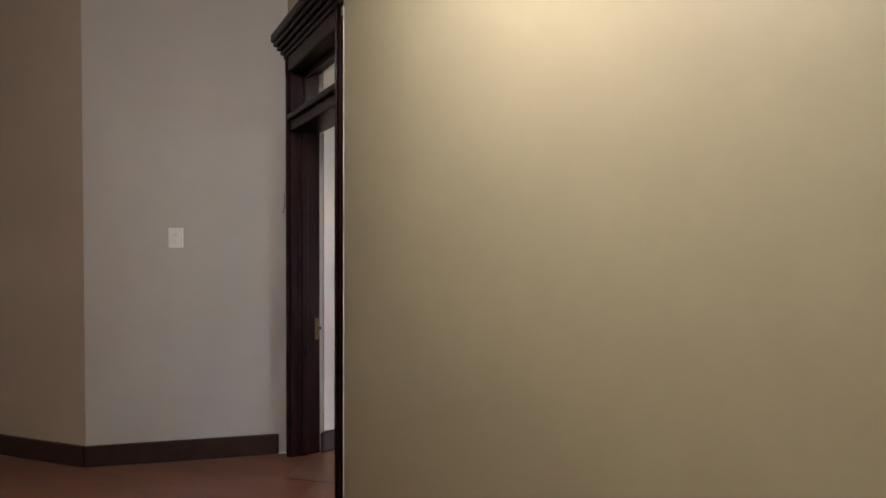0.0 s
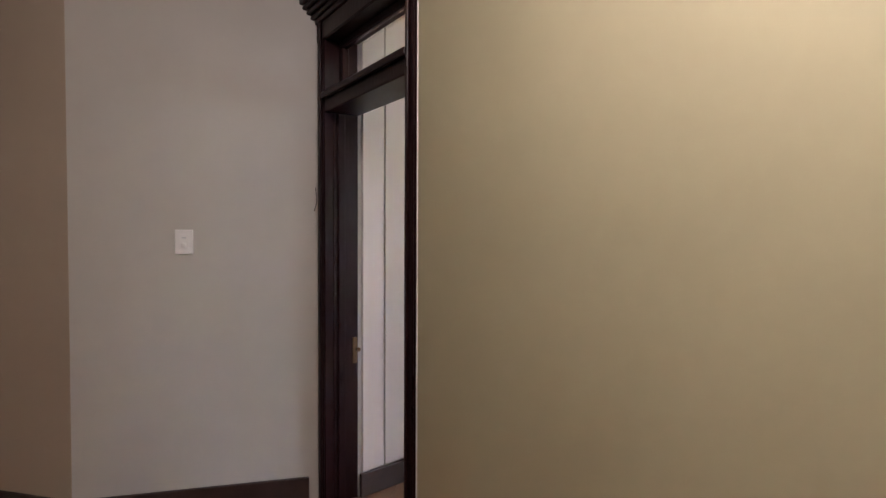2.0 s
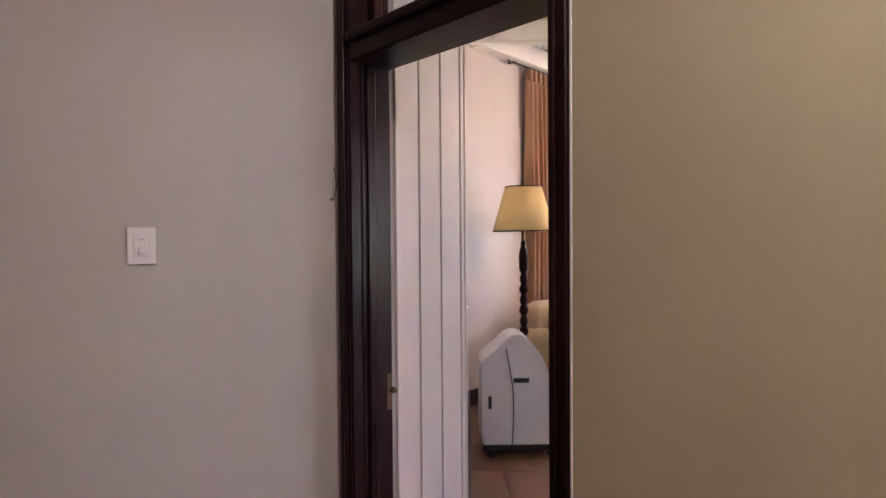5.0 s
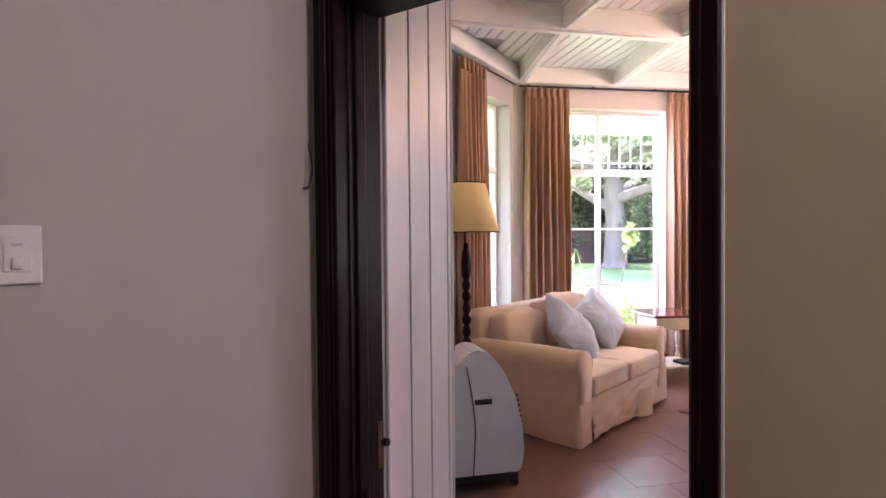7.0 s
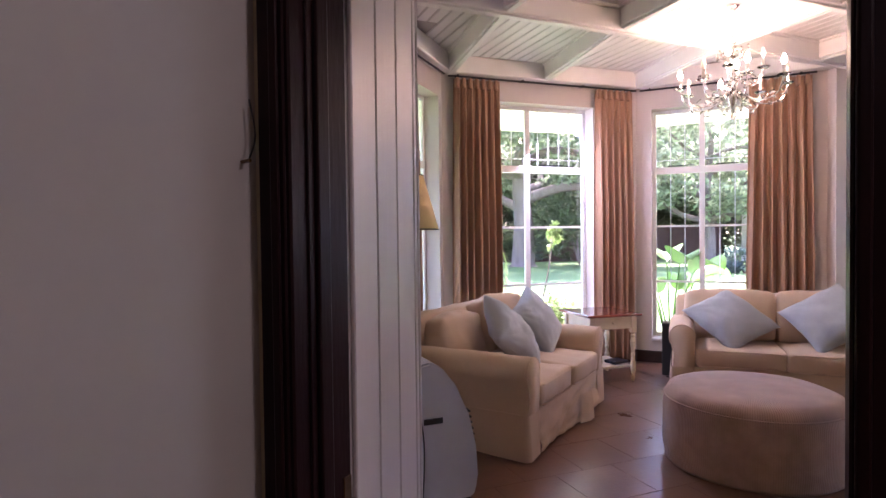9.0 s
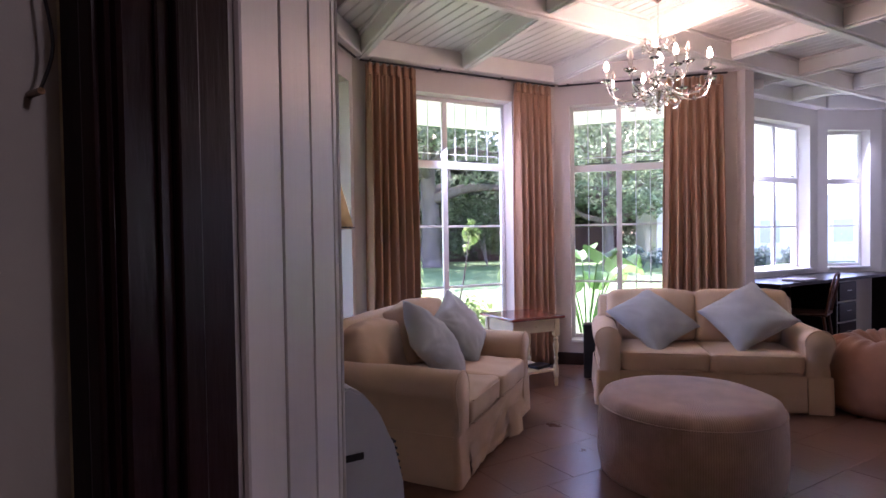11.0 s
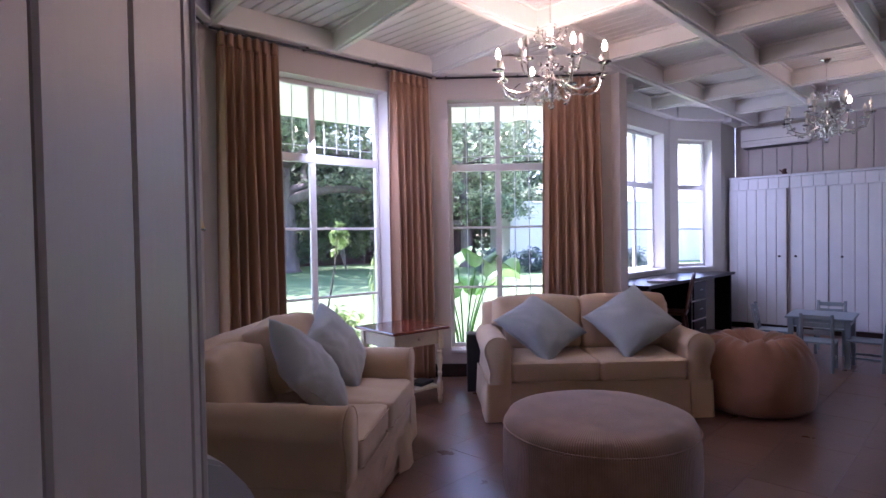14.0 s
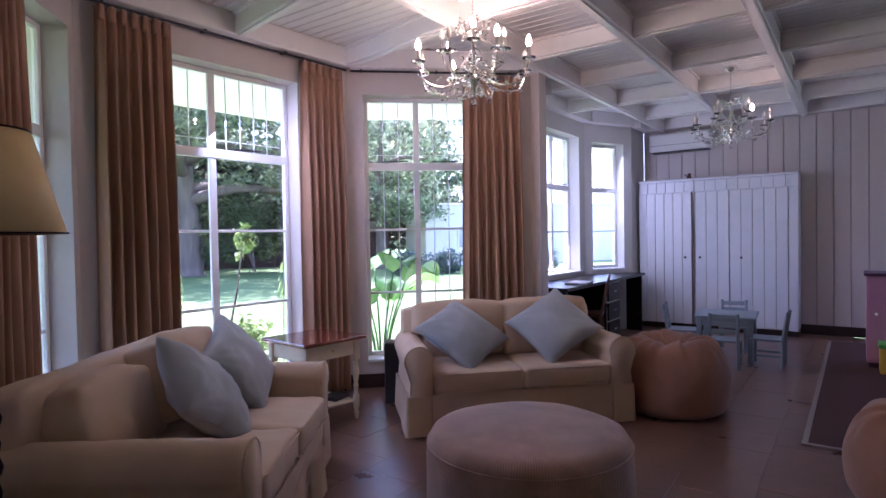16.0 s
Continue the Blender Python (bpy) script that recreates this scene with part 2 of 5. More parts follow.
def lathe(profile, seg=24, bm=None, at=(0, 0)):
    """Turned shape from (radius, height) pairs."""
    b = bm or bmesh.new()
    rings = []
    for r, z in profile:
        if r < 1e-5:
            rings.append([b.verts.new((at[0], at[1], z))])
        else:
            rings.append([b.verts.new((at[0] + r * math.cos(2 * math.pi * k / seg), at[1] + r * math.sin(2 * math.pi * k / seg), z)) for k in range(seg)])
    for a, c in zip(rings, rings[1:]):
        for k in range(seg):
            j = (k + 1) % seg
            if len(a) == 1 and len(c) == 1:
                continue
            if len(a) == 1:
                b.faces.new((a[0], c[k], c[j]))
            elif len(c) == 1:
                b.faces.new((a[k], a[j], c[0]))
            else:
                b.faces.new((a[k], a[j], c[j], c[k]))
    for ring in (rings[0], rings[-1]):
        if len(ring) > 2:
            b.faces.new(ring)
    return b


def tube(points, radius, seg=8, bm=None):
    """A round bar through points; radius a number or one for each point."""
    b = bm or bmesh.new()
    pts = [Vector(p) for p in points]
    n = len(pts)
    rad = [radius] * n if isinstance(radius, (int, float)) else list(radius)
    rings = []
    side = None
    for i, p in enumerate(pts):
        way = (pts[min(i + 1, n - 1)] - pts[max(i - 1, 0)]).normalized()
        if side is None:
            side = way.orthogonal().normalized()
        side = (side - way * side.dot(way)).normalized()
        up = way.cross(side)
        rings.append([b.verts.new(p + rad[i] * (math.cos(2 * math.pi * k / seg) * side + math.sin(2 * math.pi * k / seg) * up)) for k in range(seg)])
    for a, c in zip(rings, rings[1:]):
        for k in range(seg):
            b.faces.new((a[k], a[(k + 1) % seg], c[(k + 1) % seg], c[k]))
    b.faces.new(rings[0][::-1])
    b.faces.new(rings[-1])
    return b


def arc(points, steps=6):
    """Smooth points through the given ones."""
    p = [Vector(q) for q in points]
    out = []
    for i in range(len(p) - 1):
        a, b, c, d = p[max(i - 1, 0)], p[i], p[i + 1], p[min(i + 2, len(p) - 1)]
        for k in range(steps):
            t = k / steps
            out.append(0.5 * ((2 * b) + (c - a) * t + (2 * a - 5 * b + 4 * c - d) * t * t + (3 * b - a - 3 * c + d) * t ** 3))
    out.append(p[-1])
    return out


def along(p, q, z=0.0):
    """The pose with x from p towards q on the plan, y to the left of it, and the length."""
    a, b = Vector((*p, 0)), Vector((*q, 0))
    d = b - a
    return pose(p[0], p[1], z, 0, 0, math.degrees(math.atan2(d.y, d.x))), d.length


def wall(name, p, q, y0, y1, z1, material, label, holes=(), z0=0.0):
    """A wall from p to q, from y0 to y1 to the left of that line, with holes (x0, x1, z0, z1) right through it."""
    m, length = along(p, q)
    xs = sorted({0.0, length, *[h[0] for h in holes], *[h[1] for h in holes]})
    zs = sorted({z0, z1, *[h[2] for h in holes], *[h[3] for h in holes]})
    nx, nz = len(xs) - 1, len(zs) - 1

    def solid(i, k):
        if not (0 <= i < nx and 0 <= k < nz):
            return False
        cx, cz = (xs[i] + xs[i + 1]) / 2, (zs[k] + zs[k + 1]) / 2
        return not any(h[0] < cx < h[1] and h[2] < cz < h[3] for h in holes)

    b = bmesh.new()
    seen = {}

    def v(x, y, z):
        key = (round(x, 5), round(y, 5), round(z, 5))
        if key not in seen:
            seen[key] = b.verts.new(key)
        return seen[key]

    for i in range(nx):
        for k in range(nz):
            if not solid(i, k):
                continue
            xa, xb, za, zb = xs[i], xs[i + 1], zs[k], zs[k + 1]
            b.faces.new((v(xa, y0, za), v(xb, y0, za), v(xb, y0, zb), v(xa, y0, zb)))
            b.faces.new((v(xa, y1, za), v(xa, y1, zb), v(xb, y1, zb), v(xb, y1, za)))
            if not solid(i - 1, k):
                b.faces.new((v(xa, y0, za), v(xa, y0, zb), v(xa, y1, zb), v(xa, y1, za)))
            if not solid(i + 1, k):
                b.faces.new((v(xb, y0, za), v(xb, y1, za), v(xb, y1, zb), v(xb, y0, zb)))
            if not solid(i, k - 1):
                b.faces.new((v(xa, y0, za), v(xa, y1, za), v(xb, y1, za), v(xb, y0, za)))
            if not solid(i, k + 1):
                b.faces.new((v(xa, y0, zb), v(xb, y0, zb), v(xb, y1, zb), v(xa, y1, zb)))
    ob = struct(name, b, material, label)
    ob.matrix_world = m
    return ob

# ---- plan ----
C0 = (-0.07, 2.165)      # corner of hall and door wall
WC = (-1.150, 1.662)       # free end of the pale hall wall
D_END = (2.91, -1.075)
J, K, G = (0.131, 2.218), (0.443, 2.630), (0.58, 4.72)
A, E, F = (1.98, 6.17), (4.23, 6.03), (5.55, 4.62)
H, I, N = (5.65, 5.30), (8.20, 5.30), (8.98, 4.88)
TOP = 3.20
LIVING = [J, K, G, A, E, F, H, I, N, (9.60, 4.88), (9.60, -1.10), (3.02, -0.98)]
DM, DL = along(C0, D_END)    # door wall: x along it, y towards the living room
W0_HOLES = [(1.24, 1.94, 0.24, 2.76)]
# opening added in the unseen stretch of the east wall, for the fill lamp
S_HOLES = [(3.42, 5.72, 0.45, 2.50)]
W1_HOLES = [(0.30, 1.71, 0.24, 2.76)]
W2_HOLES = [(0.16, 1.17, 0.24, 2.76)]
W3_HOLES = [(0.70, 2.36, 0.88, 2.76)]
W4_HOLES = [(0.14, 0.73, 0.88, 2.72)]


# fill lamp at the wide east window, both added out of view
lamp("east_fill_lamp", "AREA", look((9.50, 0.31, 1.48), (2.0, 1.6, 1.2)), 2, (0.92, 0.95, 1.0), size=(2.2, 1.9))
# fill lamps added at the bay and alcove windows, boosting daylight inwards and down


def window_fill(at, way, size, energy):
    aim = Vector(at) + Vector(way)
    lamp("window_fill_lamp", "AREA", look(at, tuple(aim)), energy, (0.84, 0.92, 1.0), size=size)


window_fill((2.98, 5.96, 2.30), (0.68, -0.15, -0.72), (1.25, 0.30), 3.2)
window_fill((6.75, 5.38, 1.85), (0.75, -0.45, -0.48), (0.45, 1.5), 3.2)
window_fill((8.55, 5.16, 1.85), (0.45, -0.80, -0.40), (0.35, 1.5), 0.9)
# the hall's own ceiling lamp, and an unseen weak fill lamp added farther off
lamp("hall_lamp", "POINT", pose(1.30, -0.28, 2.70), 3.6, (1.0, 0.91, 0.74), radius=0.12)
lamp("hall_fill_far", "POINT", pose(-1.4, -1.6, 2.6), 0.3, (1.0, 0.94, 0.88), radius=0.2)

# ---- setting ----
struct("floor_living", prism(LIVING + [(0.062, 2.286)], -0.12, -0.006), M_GROUT, "dark grout bed under brown stone tiles")
HALL = [C0, WC, (-4.0, 1.87), (-4.0, -4.0), (5.2, -4.0), (2.91, -1.075)]
struct("floor_hall", prism(HALL + [(3.03, -0.96), (0.06, 2.285)], -0.12, -0.004), M_HFLOOR, "polished red-brown wooden hall floor")
struct("ceiling_hall", prism(HALL, 2.95, 3.05), M_WHITE, "plain white hall ceiling")

DOOR_X0, DOOR_X1, DOOR_H = 0.067, 1.037, 2.48
wall("wall_door", C0, D_END, 0.0, 0.18, TOP, M_GREEN, "smooth pale olive green plaster wall", [(DOOR_X0, DOOR_X1, -0.01, DOOR_H)], z0=-0.01)
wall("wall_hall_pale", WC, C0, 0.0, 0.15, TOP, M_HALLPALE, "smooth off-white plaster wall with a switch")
wall("wall_hall_left", (-4.0, 1.87), WC, 0.0, 0.15, TOP, M_BUFF, "dim buff plaster wall beyond the corner")
wall("wall_hall_west", (-4.0, -4.0), (-4.0, 2.0), 0.0, 0.15, TOP, M_BUFF, "plain buff hall wall")
wall("wall_hall_south", (5.3, -4.0), (-4.0, -4.0), 0.0, 0.15, TOP, M_BUFF, "plain buff hall wall")
wall("wall_hall_east", (2.91, -1.075), (5.2, -4.0), 0.0, 0.15, TOP, M_GREEN, "plain green hall wall")

w_stub = wall("wall_stub", J, K, 0.012, 0.10, TOP, M_GAP, "boarded white partition beside the doorway")
w_side = wall("wall_side", K, G, 0.0, 0.10, TOP, M_WHITE, "white plaster side wall of the living room")
wall("wall_bay_west", G, A, 0.0, 0.25, TOP, M_PLANK, "white boarded bay wall with a tall window", W0_HOLES)
wall("wall_bay_north", A, E, 0.0, 0.25, TOP, M_PLANK, "white boarded bay wall with a tall window", W1_HOLES)
wall("wall_bay_east", E, F, 0.0, 0.25, TOP, M_PLANK, "white boarded bay wall with a tall window", W2_HOLES)
wall("wall_pier", F, H, 0.0, 0.12, TOP, M_PLANK, "white boarded return of the bay wall")
wall("wall_alcove_north", H, I, 0.0, 0.25, TOP, M_WHITE, "pale grey-white alcove wall with a window", W3_HOLES)
wall("wall_alcove_corner", I, N, 0.0, 0.25, TOP, M_WHITE, "pale grey-white angled wall with a narrow window", W4_HOLES)
wall("wall_alcove_end", N, (9.6, 4.88), 0.0, 0.15, TOP, M_WHITE, "pale plaster wall beside the cupboards")
w_cab = wall("wall_east", (9.6, 4.88), (9.6, -1.1), 0.014, 0.20, TOP, M_GAP, "boarded white end wall of the living room", S_HOLES)
wall("wall_south", (9.6, -1.1), (3.02, -1.1), 0.0, 0.15, TOP, M_PLANK, "white wall that closes the living room")


def boards(owner, length, width, z0, z1, y, material, thick=0.012, first=0.0, gap=0.006):
    """Tongue and groove boards on a wall's face, one object each on shared meshes."""
    b0 = box(gap / 2, width - gap / 2, y, y + thick, z0, z1, 0.003, 1)
    proto = link_mesh("board", b0, material)
    me = proto.data
    bpy.data.objects.remove(proto)
    x = first
    while x + width <= length + 1e-6:
        ob = new("board", me)
        ob.parent = owner
        ob.location = (x, 0, 0)
        x += width
    if length - x > 0.03:
        part("board", box(x + gap / 2, length, y, y + thick, z0, z1, 0.003, 1), material, owner)


# ceiling: boards in one mesh, beams on their own
cb = bmesh.new()
x = 0.42
while x < 9.62:
    box(x + 0.004, x + 0.096, -1.1, 6.28 if 1.6 < x < 4.6 else 5.34, 3.143, 3.16, 0.006, 1, cb)
    x += 0.1
struct("ceiling_living", cb, M_CEIL, "white painted tongue and groove ceiling boards")
# darker slab behind the boards, its colour standing in for shade between them
struct("ceiling_backing", box(0.3, 9.8, -1.3, 6.45, 3.165, 3.25), M_GAP, "backing above the ceiling boards, coloured darker as gap shade")


def beam(p, q, w=0.09, z0=2.965, lip=True):
    m, length = along(p, q)
    ob = struct("trim_beam", box(0, length, -w / 2, w / 2, z0, 3.15, 0.006, 1), M_BEAM, "white painted wooden ceiling beam")
    ob.matrix_world = m
    if lip:
        part("lip", box(0, length, -w / 2 - 0.02, w / 2 + 0.02, 3.118, 3.144, 0.005, 1), M_BEAM, ob)
        part("lip", box(0, length, -w / 2 + 0.022, w / 2 - 0.022, z0 - 0.016, z0 - 0.001, 0.004, 1), M_BEAM, ob)
    return ob


for y, xa in ((4.57, 0.62), (3.65, 0.55), (2.74, 0.52), (1.83, 0.7), (0.92, 1.4), (0.0, 2.1)):
    beam((xa, y), (9.58, y), 0.10)
ys = (4.52, 3.70, 2.79, 1.88, 0.97, 0.05)
for x in (0.82, 1.82, 2.82, 3.93, 5.05, 6.22, 7.38, 8.5):
    for ya, yb in ((3.70, 4.52), (2.79, 3.60), (1.88, 2.69), (0.97, 1.78), (0.05, 0.87), (-1.0, -0.05)):
        if x + ya > 2.3:
            beam((x, ya), (x, yb), 0.09, 2.985)
for p, q in (((2.04, 6.04), (1.83, 4.62)), ((3.07, 5.97), (2.83, 4.62)), ((4.17, 5.93), (3.94, 4.62)), ((6.22, 4.62), (6.22, 5.2)), ((7.38, 4.62), (7.38, 5.2))):
    beam(p, q, 0.09, 2.985)


def cornice(p, q, trim0=0.0, trim1=0.0):
    m, length = along(p, q)
    ob = struct("trim_cornice", box(trim0, length - trim1, -0.13, -0.001, 2.975, 3.143, 0.008, 1), M_BEAM, "white painted cornice beam under the ceiling")
    ob.matrix_world = m
    return ob


for p, q, a, b in ((K, G, 0, 0.03), (G, A, 0.05, 0.05), (A, E, 0.05, 0.05), (E, F, 0.05, 0), (H, I, 0.1, 0.05), (I, N, 0.05, 0.05), (N, (9.6, 4.88), 0.05, 0.13), ((9.6, 4.88), (9.6, -1.1), 0, 0)):
    cornice(p, q, a, b)


def skirting(p, q, side=-1, h=0.14, a=0.0, b=0.0):
    m, length = along(p, q)
    y0, y1 = (-0.022, -0.001) if side < 0 else (0.001, 0.022)
    bm = box(a, length - b, y0, y1, 0.0, h, 0.006, 2)
    ob = struct("baseboard", bm, M_SKIRT, "dark stained wooden skirting board")
    ob.matrix_world = m
    return ob


skirting(WC, C0, -1, 0.13, 0, 0.06)
skirting((-4.0, 1.87), WC, -1, 0.13)
skirting(C0, D_END, -1, 0.13, 1.06)
skirting(J, K, -1, 0.13, 0.0, -0.02)
for p, q in ((K, G), (G, A), (A, E), (E, F), (F, H), (N, (9.6, 4.88)), ((9.6, 4.88), (9.6, -1.1))):
    skirting(p, q, -1, 0.13)

# ---- doorway ----
door = tagged(new("door_1"), "dark stained wooden door frame with a fanlight above", "door frame", kind="structure")
door.matrix_world = DM
part("jamb", box(DOOR_X0, DOOR_X0 + 0.03, -0.012, 0.178, 0, DOOR_H, 0.004, 1), M_DARK, door)
part("stop_bead", box(DOOR_X0 + 0.03, DOOR_X0 + 0.042, 0.06, 0.10, 0, 2.065, 0.004, 2), M_DARK, door)
part("stop_bead", box(DOOR_X0 + 0.03, DOOR_X0 + 0.036, 0.035, 0.05, 0, 2.065, 0.002, 1), M_DARK, door)
part("jamb", box(0.993, DOOR_X1 - 0.001, -0.012, 0.028, 0, DOOR_H, 0.004, 1), M_DARK, door)
part("casing", box(0.024, DOOR_X0 + 0.022, -0.020, -0.0125, 0, 2.53, 0.003, 1), M_DARK, door)
part("casing_bead", box(0.060, 0.080, -0.030, -0.0205, 0, 2.53, 0.004, 2), M_DARK, door)
part("casing", box(0.990, 1.040, -0.020, -0.0125, 0, 2.53, 0.003, 1), M_DARK, door)
part("casing_bead", box(0.994, 1.012, -0.032, -0.0205, 0, 2.53, 0.004, 2), M_DARK, door)
# thin white strip standing in for the bright highlight along the wall's edge
part("edge_highlight", box(1.0405, 1.047, -0.004, -0.0005, 0, 2.53, 0.001, 1), M_STEEL, door, "pale strip for the highlight beside the frame")
part("transom_bar", box(DOOR_X0 + 0.03, 0.992, -0.012, 0.178, 2.065, 2.17, 0.006, 2), M_DARK, door)
part("transom_bead", box(DOOR_X0 + 0.03, 0.992, -0.035, -0.0125, 2.13, 2.165, 0.008, 2), M_DARK, door)
part("fanlight_rail", box(DOOR_X0 + 0.03, 0.992, 0.07, 0.11, 2.1705, 2.215, 0.005, 1), M_DARK, door)
part("fanlight_rail", box(DOOR_X0 + 0.03, 0.992, 0.07, 0.11, 2.40, 2.4395, 0.005, 1), M_DARK, door)
for xa in (DOOR_X0 + 0.03, 0.947):
    part("fanlight_stile", box(xa, xa + 0.045, 0.07, 0.11, 2.2155, 2.3995, 0.004, 1), M_DARK, door)
pane = part("fanlight_pane", box(DOOR_X0 + 0.075, 0.947, 0.088, 0.092, 2.2155, 2.3995), M_GLASS, door, "clear fanlight glass")
pane.visible_shadow = False
part("head", box(DOOR_X0 + 0.03, 0.992, -0.012, 0.178, 2.44, DOOR_H, 0.004, 1), M_DARK, door)
part("head_casing", box(0.010, 1.045, -0.03, -0.001, 2.5305, 2.56, 0.006, 2), M_DARK, door)
part("frieze", box(0.010, 1.040, -0.020, -0.0125, 2.44, 2.53, 0.003, 1), M_DARK, door)
crown = bmesh.new()
for k, (out, za, zb) in enumerate(((0.045, 2.5605, 2.585), (0.065, 2.5855, 2.61), (0.085, 2.6105, 2.635), (0.10, 2.6355, 2.69))):
    box(0.01 - out, 1.04 + out, -out, -0.001, za, zb, 0.010, 2, crown)
part("crown_moulding", crown, M_DARK, door, "stepped dark crown moulding")
part("strike_plate", box(DOOR_X0 + 0.03, DOOR_X0 + 0.034, 0.145, 0.172, 0.74, 0.88, 0.001, 1), M_BRASS, door, "worn brass strike plate")
part("latch", tube([(DOOR_X0 + 0.034, 0.172, 0.815), (DOOR_X0 + 0.05, 0.172, 0.815)], 0.012), M_BRASS, door, "small brass catch")


# ---- windows ----
def window(name, p, q, hole, label, cols, rails, depth=0.17, bars=0, full_bars=0):
    m, _ = along(p, q)
    x0, x1, z0, z1 = hole
    w = tagged(new(name), label, "window", kind="structure")
    w.matrix_world = m
    y0, y1 = depth - 0.02, depth + 0.02
    part("window_frame", box(x0 + 0.001, x0 + 0.04, y0, y1, z0 + 0.03, z1 - 0.001, 0.004, 1), M_STEEL, w)
    part("window_frame", box(x1 - 0.04, x1 - 0.001, y0, y1, z0 + 0.03, z1 - 0.001, 0.004, 1), M_STEEL, w)
    part("window_frame", box(x0 + 0.04, x1 - 0.04, y0, y1, z1 - 0.04, z1 - 0.001, 0.004, 1), M_STEEL, w)
    part("window_frame", box(x0 + 0.04, x1 - 0.04, y0, y1, z0 + 0.03, z0 + 0.07, 0.004, 1), M_STEEL, w)
    part("window_sill", box(x0 + 0.001, x1 - 0.001, -0.03, y1 + 0.09, z0 + 0.001, z0 + 0.0295, 0.006, 2), M_STEEL, w)
    cs = [x0 + 0.04 + (x1 - x0 - 0.08) * k / cols for k in range(cols + 1)]
    zsplit = [z0 + 0.07, *sorted(rails), z1 - 0.04]
    main = max(rails)
    part("rail", box(x0 + 0.04, x1 - 0.04, y0 - 0.01, y1, main - 0.036, main + 0.036, 0.006, 2), M_STEEL, w)
    for c in cs[1:-1]:
        part("mullion", box(c - 0.028, c + 0.028, y0, y1 - 0.002, z0 + 0.07, main - 0.0361, 0.005, 2), M_STEEL, w)
        part("mullion", box(c - 0.028, c + 0.028, y0, y1 - 0.002, main + 0.0361, z1 - 0.04, 0.005, 2), M_STEEL, w)
    for ci in range(cols):
        ca, cz = cs[ci] + (0.028 if ci else 0), cs[ci + 1] - (0.028 if ci < cols - 1 else 0)
        for r in rails:
            if r != main:
                part("glazing_bar", box(ca, cz, y0 + 0.008, y1 - 0.008, r - 0.011, r + 0.011, 0.003, 1), M_STEEL, w)
        edges = [z0 + 0.07, *sorted(rails), z1 - 0.04]
        for k in range(len(edges) - 1):
            za = edges[k] + (0 if k == 0 else (0.03 if edges[k] == main else 0.011))
            zb = edges[k + 1] - (0 if k == len(edges) - 2 else (0.03 if edges[k + 1] == main else 0.011))
            pn = part("pane", box(ca, cz, depth - 0.002, depth + 0.002, za, zb), M_GLASS, w)
            pn.visible_shadow = False
        n = bars
        for k in range(1, n + 1):
            xx = ca + (cz - ca) * k / (n + 1)
            part("security_bar", tube([(xx, y1 + 0.03, main + 0.05), (xx, y1 + 0.03, z1 - 0.002)], 0.005, 6), M_BAR, w)
        if n:
            part("security_bar", tube([(ca, y1 + 0.035, main + 0.12), (cz, y1 + 0.035, main + 0.12)], 0.005, 6), M_BAR, w)
        for k in range(1, full_bars + 1):
            xx = ca + (cz - ca) * k / (full_bars + 1)
            part("security_bar", tube([(xx, y1 + 0.03, z0 + 0.03), (xx, y1 + 0.03, main + 0.05)], 0.005, 6), M_BAR, w)
        part("stay", tube([(ca + 0.12, y0 - 0.02, main + 0.045), (ca + 0.38, y0 - 0.03, main + 0.05)], 0.006, 6), M_BLACKP, w, "dark iron window stay")
    return w


window("window_1", G, A, W0_HOLES[0], "tall white steel window in the bay", 1, (2.10, 1.49, 0.88), bars=3)
w1 = window("window_2", A, E, W1_HOLES[0], "tall white steel window with burglar bars", 2, (2.10, 1.49, 0.88), bars=4)
part("handle", tube(arc([(1.03, 0.14, 0.62), (1.03, 0.09, 0.62), (1.10, 0.085, 0.63)], 4), 0.008), M_BLACKP, w1, "dark lever handle")
part("lock_plate", box(0.985, 1.045, 0.135, 0.148, 0.5, 0.72, 0.004, 1), M_BLACKP, w1, "dark lock plate")
window("window_3", E, F, W2_HOLES[0], "tall white steel window with full burglar bars", 2, (2.10, 1.49, 0.88), bars=2, full_bars=2)
window("window_4", H, I, W3_HOLES[0], "white steel alcove window above the desk", 3, (2.05, 1.45), bars=2)
# unseen window, added to house the east fill lamp
window("window_6", (9.6, 4.88), (9.6, -1.1), S_HOLES[0], "wide white steel window added out of view", 3, (2.05, 1.4), depth=0.12)
window("window_5", I, N, W4_HOLES[0], "narrow white steel alcove window", 1, (2.05, 1.45), bars=2)

